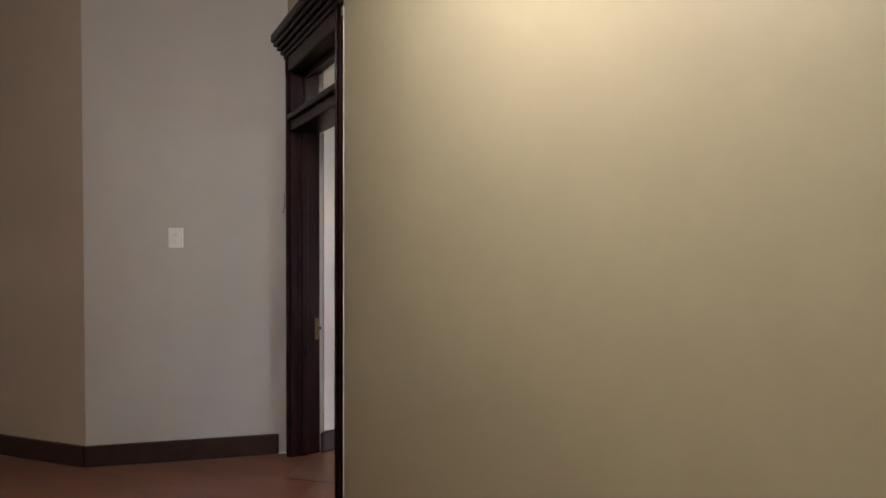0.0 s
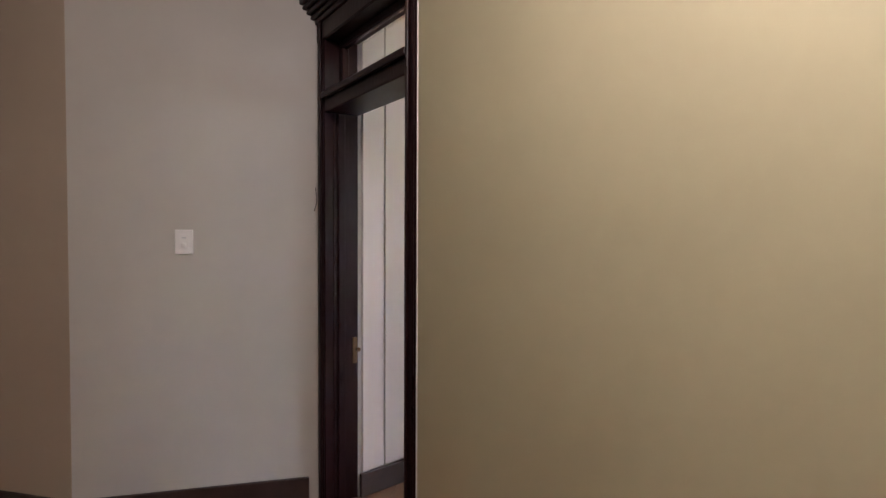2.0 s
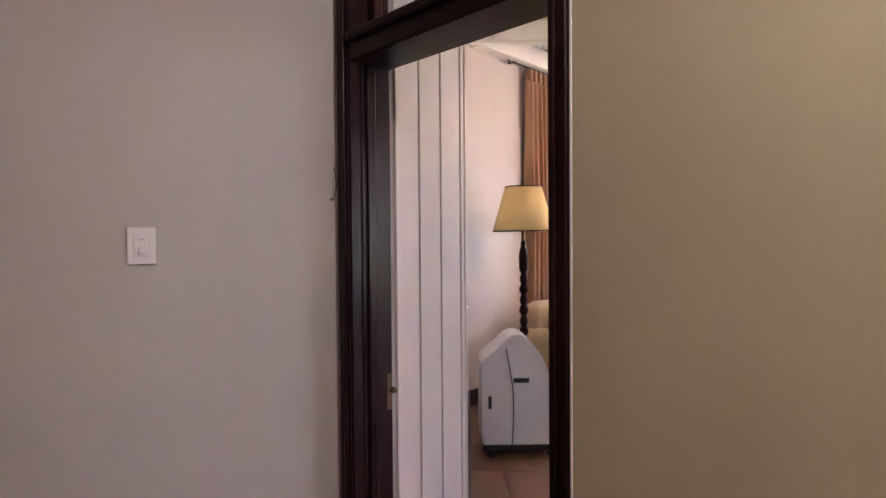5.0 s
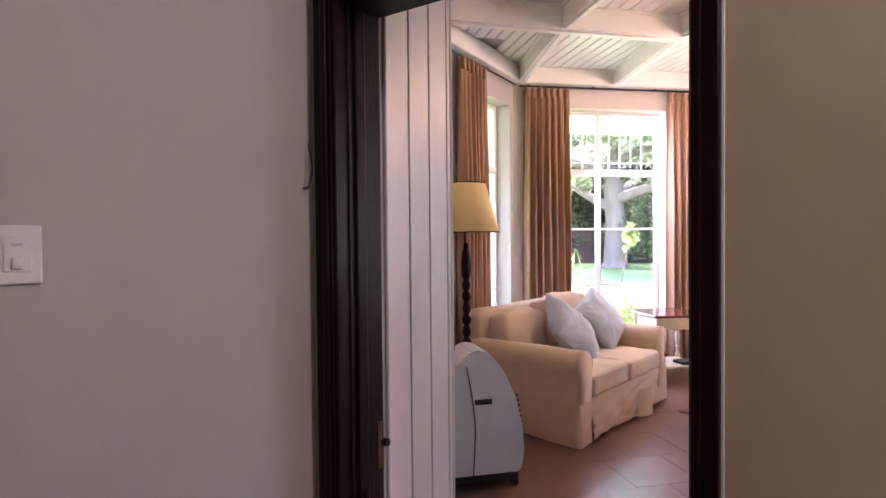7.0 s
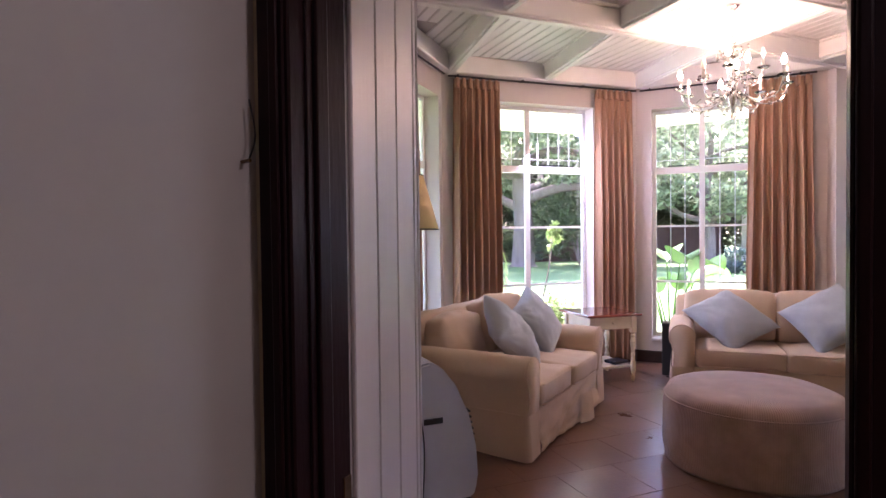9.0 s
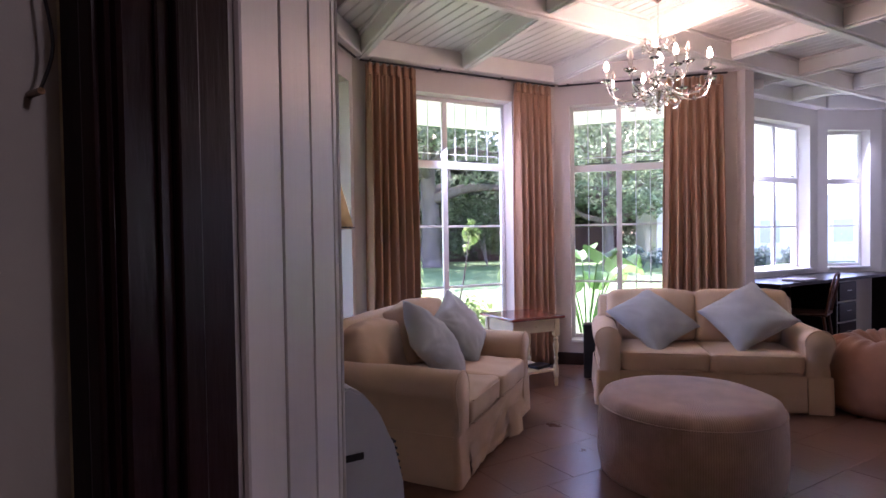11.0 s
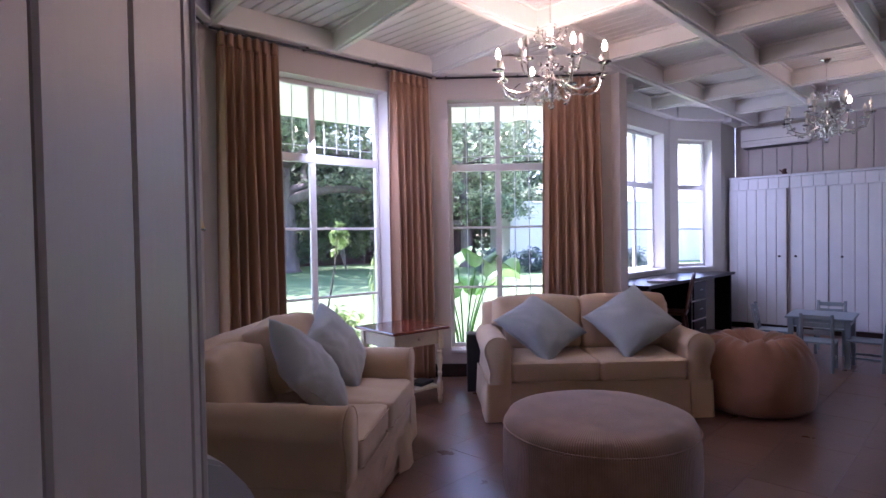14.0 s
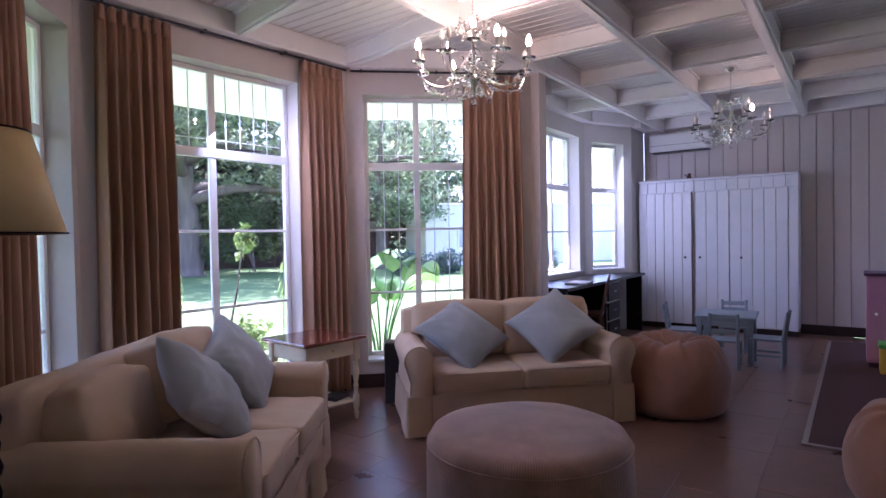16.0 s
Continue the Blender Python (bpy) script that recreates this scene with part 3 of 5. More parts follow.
# ---- curtains ----
def curtain(p, q, x0, x1, folds, label, flare=0.0, z0=0.03, z1=2.93, y=-0.075):
    m, _ = along(p, q)
    ob = thing("curtain", m, label, "curtain", "bay curtains")
    b = bmesh.new()
    nx, nz = folds * 10, 26
    rng = random.Random(int(x0 * 1000) + folds)
    jit = [rng.uniform(-0.35, 0.35) for _ in range(folds + 2)]
    grid = []
    for k in range(nz + 1):
        v = k / nz
        z = z1 + (z0 - z1) * v
        row = []
        for i in range(nx + 1):
            u = i / nx
            ph = u * folds * 2 * math.pi
            amp = 0.016 + 0.034 * min(1, v * 2.2) * (1 + 0.35 * jit[int(u * folds)])
            xx = x0 + (x1 - x0) * u + flare * v * (u - 0.5) + 0.010 * math.sin(ph * 0.5 + v * 2 + jit[int(u * folds)] * 3) * v
            yy = y + amp * math.sin(ph + 0.6 * math.sin(v * 2.3 + u * 5)) + 0.010 * math.sin(ph * 2.1 + v * 3)
            row.append((xx, yy, z + (0.006 * math.sin(ph) if k == nz else 0)))
        grid.append(row)
    top = [[b.verts.new(c) for c in row] for row in grid]
    back = [[b.verts.new((c[0], c[1] + 0.004, c[2])) for c in row] for row in grid]
    for k in range(nz):
        for i in range(nx):
            b.faces.new((top[k][i], top[k][i + 1], top[k + 1][i + 1], top[k + 1][i]))
            b.faces.new((back[k][i], back[k + 1][i], back[k + 1][i + 1], back[k][i + 1]))
    for k in range(nz):
        b.faces.new((top[k][0], top[k + 1][0], back[k + 1][0], back[k][0]))
        b.faces.new((top[k][nx], back[k][nx], back[k + 1][nx], top[k + 1][nx]))
    for i in range(nx):
        b.faces.new((top[0][i], back[0][i], back[0][i + 1], top[0][i + 1]))
        b.faces.new((top[nz][i], top[nz][i + 1], back[nz][i + 1], back[nz][i]))
    part("drape", b, M_CURTAIN, ob, smooth=True)
    hb = bmesh.new()
    for k in range(folds):
        xx = x0 + (x1 - x0) * (k + 0.5) / folds
        box(xx - 0.018, xx + 0.018, y - 0.03, y + 0.03, z1 - 0.09, z1 + 0.012, 0.012, 2, hb)
    part("pinch_pleats", hb, M_CURTAIN, ob, smooth=True)
    return ob


curtain(A, E, 0.10, 0.58, 7, "brown cotton curtain drawn to the window's side", 0.06)
curtain(A, E, 1.69, 2.14, 6, "brown cotton curtain hanging in the bay corner", 0.02)
curtain(E, F, 1.10, 1.64, 7, "brown cotton curtain drawn beside the planked pier", 0.10)
curtain(G, A, 0.78, 1.24, 6, "brown cotton curtain behind the floor lamp", 0.02)


def rail(p, q, a, b):
    m, length = along(p, q)
    t = thing("curtain_rail", m, "dark metal curtain rail under the cornice", "curtain rail")
    part("track", tube([(a, -0.07, 2.955), (length - b, -0.07, 2.955)], 0.010), M_BLACKP, t)
    x = a + 0.1
    while x < length - b:
        part("bracket", box(x - 0.008, x + 0.008, -0.075, -0.001, 2.958, 2.974), M_BLACKP, t)
        x += 0.7


rail(G, A, 0.5, 0.1)
rail(A, E, 0.05, 0.05)
rail(E, F, 0.05, 0.25)


# ---- soft shapes ----
def soft_box(x0, x1, y0, y1, z0, z1, r=0.05, puff=0.0, seed=1, crumple=0.006, n=14):
    """An upholstered block: rounded edges, slightly puffed and uneven faces."""
    b = bmesh.new()
    c = Vector(((x0 + x1) / 2, (y0 + y1) / 2, (z0 + z1) / 2))
    h = Vector(((x1 - x0) / 2, (y1 - y0) / 2, (z1 - z0) / 2))
    bmesh.ops.create_cube(b, size=2)
    bmesh.ops.subdivide_edges(b, edges=b.edges[:], cuts=n, use_grid_fill=True)
    for v in b.verts:
        p = Vector((v.co.x * h.x, v.co.y * h.y, v.co.z * h.z))
        inner = Vector([max(-h[i] + r, min(h[i] - r, p[i])) for i in range(3)])
        d = p - inner
        if d.length > 1e-6:
            p = inner + d.normalized() * r
        u = [p[i] / h[i] for i in range(3)]
        for i in range(3):
            j, k = (i + 1) % 3, (i + 2) % 3
            p[i] += puff * u[i] * (1 - u[j] ** 2) * (1 - u[k] ** 2)
        q = c + p
        nn = noise.noise_vector(q * 7 + Vector((seed * 3.1, 0, 0)))
        q += nn * crumple + noise.noise_vector(q * 2.5 + Vector((0, seed, 0))) * crumple * 1.6
        v.co = q
    return b


def pillow_mesh(w, h, t, seed=1, crumple=0.006):
    """A stuffed square cushion with pulled corners, standing on edge in x-z."""
    b = bmesh.new()
    n = 34
    sides = []
    for s in (1, -1):
        g = []
        for i in range(n + 1):
            row = []
            for k in range(n + 1):
                u, v = 2 * i / n - 1, 2 * k / n - 1
                pinch = 1 - 0.10 * (1 - u * u) * (abs(v) ** 3) - 0.0
                pinch2 = 1 - 0.10 * (1 - v * v) * (abs(u) ** 3)
                fat = max(0.0, (1 - u * u) * (1 - v * v)) ** 0.42
                x = u * w / 2 * pinch2
                z = v * h / 2 * pinch
                p = Vector((x, s * fat * t / 2, z))
                p.y += 0.014 * noise.noise(Vector((u * 2.2 + seed, v * 2.2, s))) * (1 if fat > 0.05 else 0)
                fold = 0.006 * math.sin(6 * (u + 0.6 * v) + seed) * math.exp(-4 * (u * u + (v + 0.4) ** 2))
                p.y += s * fold
                crease = noise.ridged_multi_fractal(Vector((u * 1.3 + seed * 3, v * 1.3 + 0.5 * u, seed)), 1.0, 2.0, 2, 1.0, 2.0)
                p.y += s * crumple * (crease - 1) * min(1, fat * 1.5)
                for cu, cv in ((1, 1), (1, -1), (-1, 1), (-1, -1)):
                    r = math.hypot(u - cu, v - cv)
                    ang = math.atan2(v - cv, u - cu)
                    p.y += s * crumple * 0.45 * math.sin(ang * 17 + seed + cu) * math.exp(-((r - 0.55) / 0.35) ** 2) * fat
                row.append(b.verts.new(p))
            g.append(row)
        sides.append(g)
        for i in range(n):
            for k in range(n):
                f = (g[i][k], g[i + 1][k], g[i + 1][k + 1], g[i][k + 1])
                b.faces.new(f if s < 0 else f[::-1])
    bmesh.ops.remove_doubles(b, verts=b.verts[:], dist=0.0008)
    return b


def pillow(m, label, size=0.46, seed=1, t=0.17, crumple=0.006):
    ob = link_mesh("throw_pillow", pillow_mesh(size, size, t, seed, crumple), M_PILLOW, True)
    ob.matrix_world = m
    return tagged(ob, label, "throw pillow", "blue throw pillows")


def skirt_sheet(path, z0, z1, amp, seed, waves):
    """A hanging cloth band along plan points."""
    b = bmesh.new()
    pts = [Vector((*p, 0)) for p in path]
    lens = [0]
    for a, c in zip(pts, pts[1:]):
        lens.append(lens[-1] + (c - a).length)
    total = lens[-1]
    cols = int(total / 0.02)
    rows = 7
    prev = None
    for i in range(cols + 1):
        s = total * i / cols
        k = max(j for j in range(len(pts) - 1) if lens[j] <= s + 1e-9)
        d = (pts[k + 1] - pts[k]).normalized()
        base = pts[k] + d * (s - lens[k])
        out = Vector((d.y, -d.x, 0))
        col = []
        for r in range(rows + 1):
            v = r / rows
            w = amp * v * (math.sin(s * waves + seed) + 0.5 * math.sin(s * waves * 2.3 + seed * 2)) + 0.012 * v
            z = z1 + (z0 - z1) * v + (0.008 * math.sin(s * 5 + seed) if r == rows else 0)
            p = base + out * w
            col.append((b.verts.new((p.x, p.y, z)), b.verts.new((p.x - out.x * 0.004, p.y - out.y * 0.004, z))))
        if prev:
            for r in range(rows):
                b.faces.new((prev[r][0], col[r][0], col[r + 1][0], prev[r + 1][0]))
                b.faces.new((prev[r][1], prev[r + 1][1], col[r + 1][1], col[r][1]))
        prev = col
    return b


def arm_profile(x0, x1, h, out):
    """Cross-section of an arm whose round top rolls over on the outer side."""
    w = x1 - x0
    r = 0.105
    inner, outer = (x1, x0) if out < 0 else (x0, x1)
    cx = inner + out * (r - 0.005)
    prof = [(inner, 0.02), (inner, h - r - 0.02)]
    for k in range(17):
        a = math.radians(0 + 215 * k / 16)
        prof.append((cx - out * r * math.cos(a), h - r + r * math.sin(a)))
    prof += [(outer - out * 0.030, h - 2 * r - 0.05), (outer - out * 0.020, 0.32), (outer, 0.02)]
    return prof


def rolled_arm(x0, x1, y0, y1, h, seed, out):
    """A slipcovered sofa arm along y."""
    b = bmesh.new()
    prof = arm_profile(x0, x1, h, out)
    fine = []
    for (xa, za), (xb, zb) in zip(prof, prof[1:]):
        n = max(1, int(math.hypot(xb - xa, zb - za) / 0.035))
        fine += [(xa + (xb - xa) * k / n, za + (zb - za) * k / n) for k in range(n)]
    fine.append(prof[-1])
    ny = 30
    mx = (x0 + x1) / 2
    rows = []
    for j in range(ny + 1):
        y = y0 + (y1 - y0) * j / ny
        edge = 0.955 if j in (0, ny) else 1.0
        row = []
        for px, pz in fine:
            q = Vector((mx + (px - mx) * edge, y if j not in (0,) else y - 0.004, pz * (0.99 if edge < 1 and pz > 0.1 else 1.0)))
            q += noise.noise_vector(q * 5 + Vector((seed, 0, 0))) * 0.006
            q.x += 0.005 * noise.noise(Vector((q.y * 3.0 + q.z * 6.0, q.z * 9.0 - q.y * 4.0, seed * 2.0)))
            row.append(b.verts.new(q))
        rows.append(row)
    for a, c in zip(rows, rows[1:]):
        for i in range(len(fine) - 1):
            b.faces.new((a[i], a[i + 1], c[i + 1], c[i]))
    b.faces.new(rows[0])
    b.faces.new(rows[-1][::-1])
    return b


def pleat_sheet(x0, x1, y, z0, z1, seed, sag):
    """The front valance: a taut cloth with slanting creases, loose at the hem."""
    b = bmesh.new()
    nx, nz = 60, 14
    front, back = [], []
    for k in range(nz + 1):
        v = k / nz
        rf, rb = [], []
        for i in range(nx + 1):
            u = i / nx
            x = x0 + (x1 - x0) * u
            d = 0.012 * v
            d += sag * v * noise.noise(Vector((u * 3.5 + v * 2.6, v * 1.4 - u * 1.2, seed)))
            d += sag * 0.55 * math.sqrt(v) * noise.noise(Vector((u * 9 + v * 7, v * 2 - u * 4, seed + 5)))
            z = z1 + (z0 - z1) * v + (sag * 0.35 * noise.noise(Vector((u * 4, 0, seed))) if k == nz else 0)
            rf.append(b.verts.new((x, y - d, max(0.004, z))))
            rb.append(b.verts.new((x, y - d + 0.005, max(0.004, z))))
        front.append(rf)
        back.append(rb)
    for k in range(nz):
        for i in range(nx):
            b.faces.new((front[k][i], front[k][i + 1], front[k + 1][i + 1], front[k + 1][i]))
            b.faces.new((back[k][i], back[k + 1][i], back[k + 1][i + 1], back[k][i + 1]))
    for i in range(nx):
        b.faces.new((front[nz][i], front[nz][i + 1], back[nz][i + 1], back[nz][i]))
    return b


def edge_piping(a, b, y0, y1, z):
    """Piping round a cushion's edge at height z."""
    r = 0.035
    pts = [(a + r, y0, z), (b - r, y0, z), (b, y0 + r, z), (b, y1 - r, z)]
    return tube([(a, y1 - r, z), (a, y0 + r, z)] + pts, 0.0045, 6)


def sofa(m, label, w, d, group, seed, slumped=False):
    """Two-seat sofa: x along its front from 0 to w, front at y = 0, back at y = d."""
    s = thing("two_seat_sofa", m, label, "sofa", group)
    aw = 0.19
    h = 0.64
    crease = 0.010 if slumped else 0.006
    part("base", soft_box(aw, w - aw, 0.03, d - 0.05, 0.03, 0.30, 0.03, 0.0, seed, 0.004), M_SOFA, s, smooth=True)
    for xa, xb, out, sd in ((0.0, aw, -1, seed), (w - aw, w, 1, seed + 4)):
        arm = part("armrest", rolled_arm(xa, xb, 0.0, d - 0.05, h, sd, out), M_SOFA, s, smooth=True)
        mx = (xa + xb) / 2
        part("piping", tube([(mx + (px - mx) * 0.985, 0.0, pz) for px, pz in arm_profile(xa, xb, h, out)[1:-1]], 0.005, 6), M_SOFA, arm)
    part("backrest", soft_box(0.05, w - 0.05, d - 0.20, d, 0.03, 0.84, 0.06, 0.01, seed + 2, 0.008), M_SOFA, s, smooth=True)
    mid = w / 2
    for k, (a, b) in enumerate(((aw + 0.005, mid - 0.003), (mid + 0.003, w - aw - 0.005))):
        c = part("seat_cushion", soft_box(a, b, -0.015, d - 0.24, 0.295, 0.45, 0.03, 0.016, seed + 5 + k, crease, 22), M_SOFA, s, smooth=True)
        part("piping", edge_piping(a + 0.006, b - 0.006, -0.018, d - 0.26, 0.437), M_SOFA, c)
        part("piping", edge_piping(a + 0.006, b - 0.006, -0.018, d - 0.26, 0.305), M_SOFA, c)
        if slumped:
            bc = soft_box(a - 0.02, b + (0.03 if k == 0 else -0.01), -0.11, 0.10, 0.0, 0.36 + 0.04 * k, 0.030, 0.040, seed + 8 + k, 0.014, 26)
            bmesh.ops.transform(bc, matrix=pose(0, d - 0.33, 0.465, -13 - 3 * k, 3 - 4 * k, 3 - 6 * k), verts=bc.verts)
        else:
            bc = soft_box(a - 0.07 * (k == 0), b + 0.07 * (k == 1), -0.09, 0.09, 0.0, 0.435, 0.05, 0.022, seed + 8 + k, 0.010, 22)
            for v in bc.verts:
                if v.co.z < 0.20:
                    v.co.x = min(max(v.co.x, a + 0.005), b - 0.005)
            bmesh.ops.transform(bc, matrix=pose(0, d - 0.30, 0.45, -11), verts=bc.verts)
        part("back_cushion", bc, M_SOFA, s, smooth=True)
    for x in (-0.004, w + 0.004):
        part("seam", tube([(x + (0.016 if x < 0 else -0.016), 0.02, 0.285), (x + (0.016 if x < 0 else -0.016), d - 0.08, 0.285)], 0.004, 6), M_SOFA, s)
    if slumped:
        part("skirt_flap", skirt_sheet([(w * 0.56, -0.045), (w * 0.67, -0.075)], 0.012, 0.22, 0.012, seed + 2, 21), M_SOFA, s, "loose flap of the slipcover", smooth=True)
    part("skirt", pleat_sheet(aw * 0.95, w - aw * 0.95, -0.004, 0.015, 0.292, seed, 0.05 if slumped else 0.012), M_SOFA, s, "hanging cloth valance", smooth=True)
    part("arm_skirt", skirt_sheet([(-0.002, d - 0.06), (-0.002, -0.006), (aw * 0.9, -0.006)], 0.012, 0.285, 0.004, seed + 3, 9), M_SOFA, s, smooth=True)
    part("arm_skirt", skirt_sheet([(w - aw * 0.9, -0.006), (w + 0.002, -0.006), (w + 0.002, d - 0.06)], 0.012, 0.285, 0.004, seed + 6, 9), M_SOFA, s, smooth=True)
    return s


S1M, S1L = along((1.648, 4.02), (2.95, 4.96))
sofa(S1M, "cream slipcovered two-seat sofa with a crumpled valance", S1L - 0.03, 1.06, "cream sofas", 3, True)
S2M, S2L = along((3.46, 4.72), (4.69, 3.52))
sofa(S2M, "cream slipcovered two-seat sofa before the bay window", S2L, 0.86, "cream sofas", 11)


def on_sofa(m, x, y, z, rx, ry, rz):
    return m @ pose(x, y, z, rx, ry, rz)


pillow(on_sofa(S1M, 0.71, 0.43, 0.66, -49, 36, -22), "pale blue cotton throw pillow leaning on the sofa", 0.53, 1, 0.24, 0.014)
pillow(on_sofa(S1M, 1.23, 0.44, 0.69, -58, 49.5, -57), "pale blue cotton throw pillow propped behind another", 0.51, 5, 0.21, 0.012)
pillow(on_sofa(S2M, 0.48, 0.36, 0.66, -67.5, 33.5, -34), "pale blue-grey throw pillow standing on its corner", 0.57, 9, 0.2)
pillow(on_sofa(S2M, 1.21, 0.33, 0.70, -55.5, 32, -59), "pale blue-grey throw pillow standing on its corner", 0.55, 14, 0.2)

# ---- ottoman ----
prof = [(0.0, 0.0), (0.50, 0.0), (0.502, 0.02), (0.512, 0.10), (0.515, 0.22), (0.512, 0.33), (0.502, 0.40), (0.48, 0.44), (0.43, 0.458), (0.33, 0.467), (0.2, 0.472), (0.0, 0.474)]
ott = thing("ottoman", pose(2.93, 3.50, 0), "round brown-grey corduroy ottoman on the tiles", "ottoman")
ob_b = lathe(prof, 72)
for v in ob_b.verts:
    if v.co.z > 0.05:
        v.co += noise.noise_vector(v.co * 4) * 0.008
part("cover", ob_b, M_CORD, ott, smooth=True)
part("seam", tube([(0.506 * math.cos(a), 0.506 * math.sin(a), 0.392) for a in [2 * math.pi * k / 72 for k in range(73)]], 0.005, 6), M_CORD, ott)


# ---- bean bags ----
def beanbag(m, label, r, h, seed):
    t = thing("bean_bag", m, label, "bean bag", "bean bags")
    pr = [(0, 0.0), (r * 0.8, 0.0), (r * 0.95, 0.05), (r, h * 0.3), (r * 0.99, h * 0.6), (r * 0.92, h * 0.8), (r * 0.78, h * 0.95), (r * 0.55, h), (r * 0.3, h * 0.93), (r * 0.12, h * 0.86), (0, h * 0.85)]
    pts = arc([(a, 0, z) for a, z in pr[1:-1]], 4)
    b = lathe([(0, 0)] + [(max(p.x, 0.01), p.z) for p in pts] + [(0, h * 0.85)], 96)
    for v in b.verts:
        a = math.atan2(v.co.y, v.co.x)
        k = 2.2 * max(0, v.co.z / h - 0.72)
        ring = Vector((2.2 * math.cos(a), 2.2 * math.sin(a), seed * 4.0))
        fold = noise.ridged_multi_fractal(ring, 1.0, 2.0, 3, 1.0, 2.0) - 1.0
        f = 1 + 0.10 * k * fold
        v.co.x *= f
        v.co.y *= f
        v.co.z += 0.11 * k * fold * (v.co.z > 0.02) + 0.035 * k * noise.noise(v.co * 6)
        v.co += noise.noise_vector(v.co * 3 + Vector((seed, 0, 0))) * 0.025 * (v.co.z > 0.02)
    part("bag", b, M_BEAN, t, smooth=True)
    part("loop", tube(arc([(0.02, -0.05, h * 0.86), (0.06, -0.1, h * 0.98), (0.0, -0.14, h * 0.95)], 4), 0.012), M_BEAN, t, "stitched cloth carrying loop")
    return t


beanbag(pose(5.20, 3.38, 0), "tan suede bean bag slumped beside the sofa", 0.44, 0.54, 1)
beanbag(pose(4.05, 1.76, 0), "tan suede bean bag on the open floor", 0.46, 0.48, 4)

# ---- side table ----
stb = thing("side_table", pose(3.40, 5.60, 0, 0, 0, -6), "cream side table with a polished red-brown top", "side table")
part("tabletop", box(-0.29, 0.29, -0.29, 0.29, 0.63, 0.655, 0.008, 2), M_RED, stb, "polished red-brown wooden top")
for y0, y1, x0, x1 in ((-0.235, -0.215, -0.21, 0.21), (0.215, 0.235, -0.21, 0.21), (-0.21, 0.21, -0.235, -0.215), (-0.21, 0.21, 0.215, 0.235)):
    part("apron", box(x0, x1, y0, y1, 0.51, 0.629, 0.003, 1), M_CREAM, stb)
part("drawer_knob", lathe([(0, 0), (0.012, 0), (0.008, 0.01), (0.014, 0.02), (0, 0.026)], 12), M_CREAM, stb).matrix_basis = pose(0, -0.236, 0.57, 90)
leg = [(0.0, 0.0), (0.012, 0.0), (0.018, 0.03), (0.022, 0.05), (0.014, 0.07), (0.022, 0.085), (0.026, 0.12)]
leg2 = [(0.016, 0.20), (0.014, 0.23), (0.022, 0.26), (0.015, 0.28), (0.024, 0.34), (0.028, 0.38), (0.018, 0.42), (0.024, 0.44), (0.014, 0.455), (0.026, 0.47)]
for sx in (-1, 1):
    for sy in (-1, 1):
        b = lathe(leg + [(0.026, 0.18)] + leg2, 14, at=(sx * 0.225, sy * 0.225))
        box(sx * 0.225 - 0.026, sx * 0.225 + 0.026, sy * 0.225 - 0.026, sy * 0.225 + 0.026, 0.468, 0.629, 0.003, 1, b)
        part("leg", b, M_CREAM, stb, smooth=False)
part("shelf", box(-0.222, 0.222, -0.222, 0.222, 0.135, 0.155, 0.004, 1), M_CREAM, stb)
bk = thing("black_box", pose(3.52, 5.50, 0.1555, 0, 0, 10), "small black plastic box on the table's shelf", "box")
part("case", box(-0.09, 0.09, -0.07, 0.07, 0, 0.028, 0.004, 2), M_BLACKP, bk)
part("lid_line", box(-0.091, 0.091, -0.071, 0.071, 0.018, 0.020), M_BLACKP, bk)

# ---- floor lamp ----
lp = thing("floor_lamp", pose(1.03, 4.57, 0), "turned dark wood floor lamp with a cream shade", "floor lamp")
part("base", lathe([(0, 0), (0.13, 0), (0.135, 0.02), (0.115, 0.04), (0.07, 0.055), (0.045, 0.08), (0, 0.081)], 28), M_DARK, lp, smooth=True)
pp = [(0.021, 0.081)]
z = 0.1
while z < 1.10:
    pp += [(0.021, z), (0.033, z + 0.015), (0.038, z + 0.04), (0.028, z + 0.07), (0.020, z + 0.08), (0.030, z + 0.095), (0.033, z + 0.12), (0.023, z + 0.16)]
    z += 0.17
pp += [(0.025, z), (0.036, z + 0.02), (0.039, z + 0.12), (0.030, z + 0.19), (0.018, z + 0.21), (0.025, z + 0.23), (0.013, z + 0.26)]
part("pole", lathe([(0, 0.0805)] + pp + [(0, z + 0.262)], 18), M_DARK, lp, smooth=True)
sh = bmesh.new()
lathe([(0.246, 1.451), (0.146, 1.81), (0.144, 1.81), (0.244, 1.451), (0.246, 1.451)], 48, sh)
part("shade", sh, M_SHADE, lp, "cream cloth shade", smooth=True)
for r, zz in ((0.247, 1.454), (0.147, 1.808)):
    part("trim", tube([(r * math.cos(a), r * math.sin(a), zz) for a in [2 * math.pi * k / 48 for k in range(49)]], 0.004, 6), M_DARK, lp)
part("lamp_holder", tube([(0, 0, z + 0.26), (0, 0, 1.56)], 0.016), M_BRASS, lp)
part("bulb", lathe([(0, 1.56), (0.014, 1.56), (0.03, 1.61), (0.026, 1.65), (0, 1.67)], 14), M_BULBOFF, lp, smooth=True)
for k in range(3):
    a = 2 * math.pi * k / 3
    part("spoke", tube([(0.01 * math.cos(a), 0.01 * math.sin(a), 1.77), (0.15 * math.cos(a), 0.15 * math.sin(a), 1.79)], 0.003, 5), M_BRASS, lp)
part("stem", tube([(0, 0, 1.67), (0, 0, 1.78)], 0.004, 6), M_BRASS, lp)

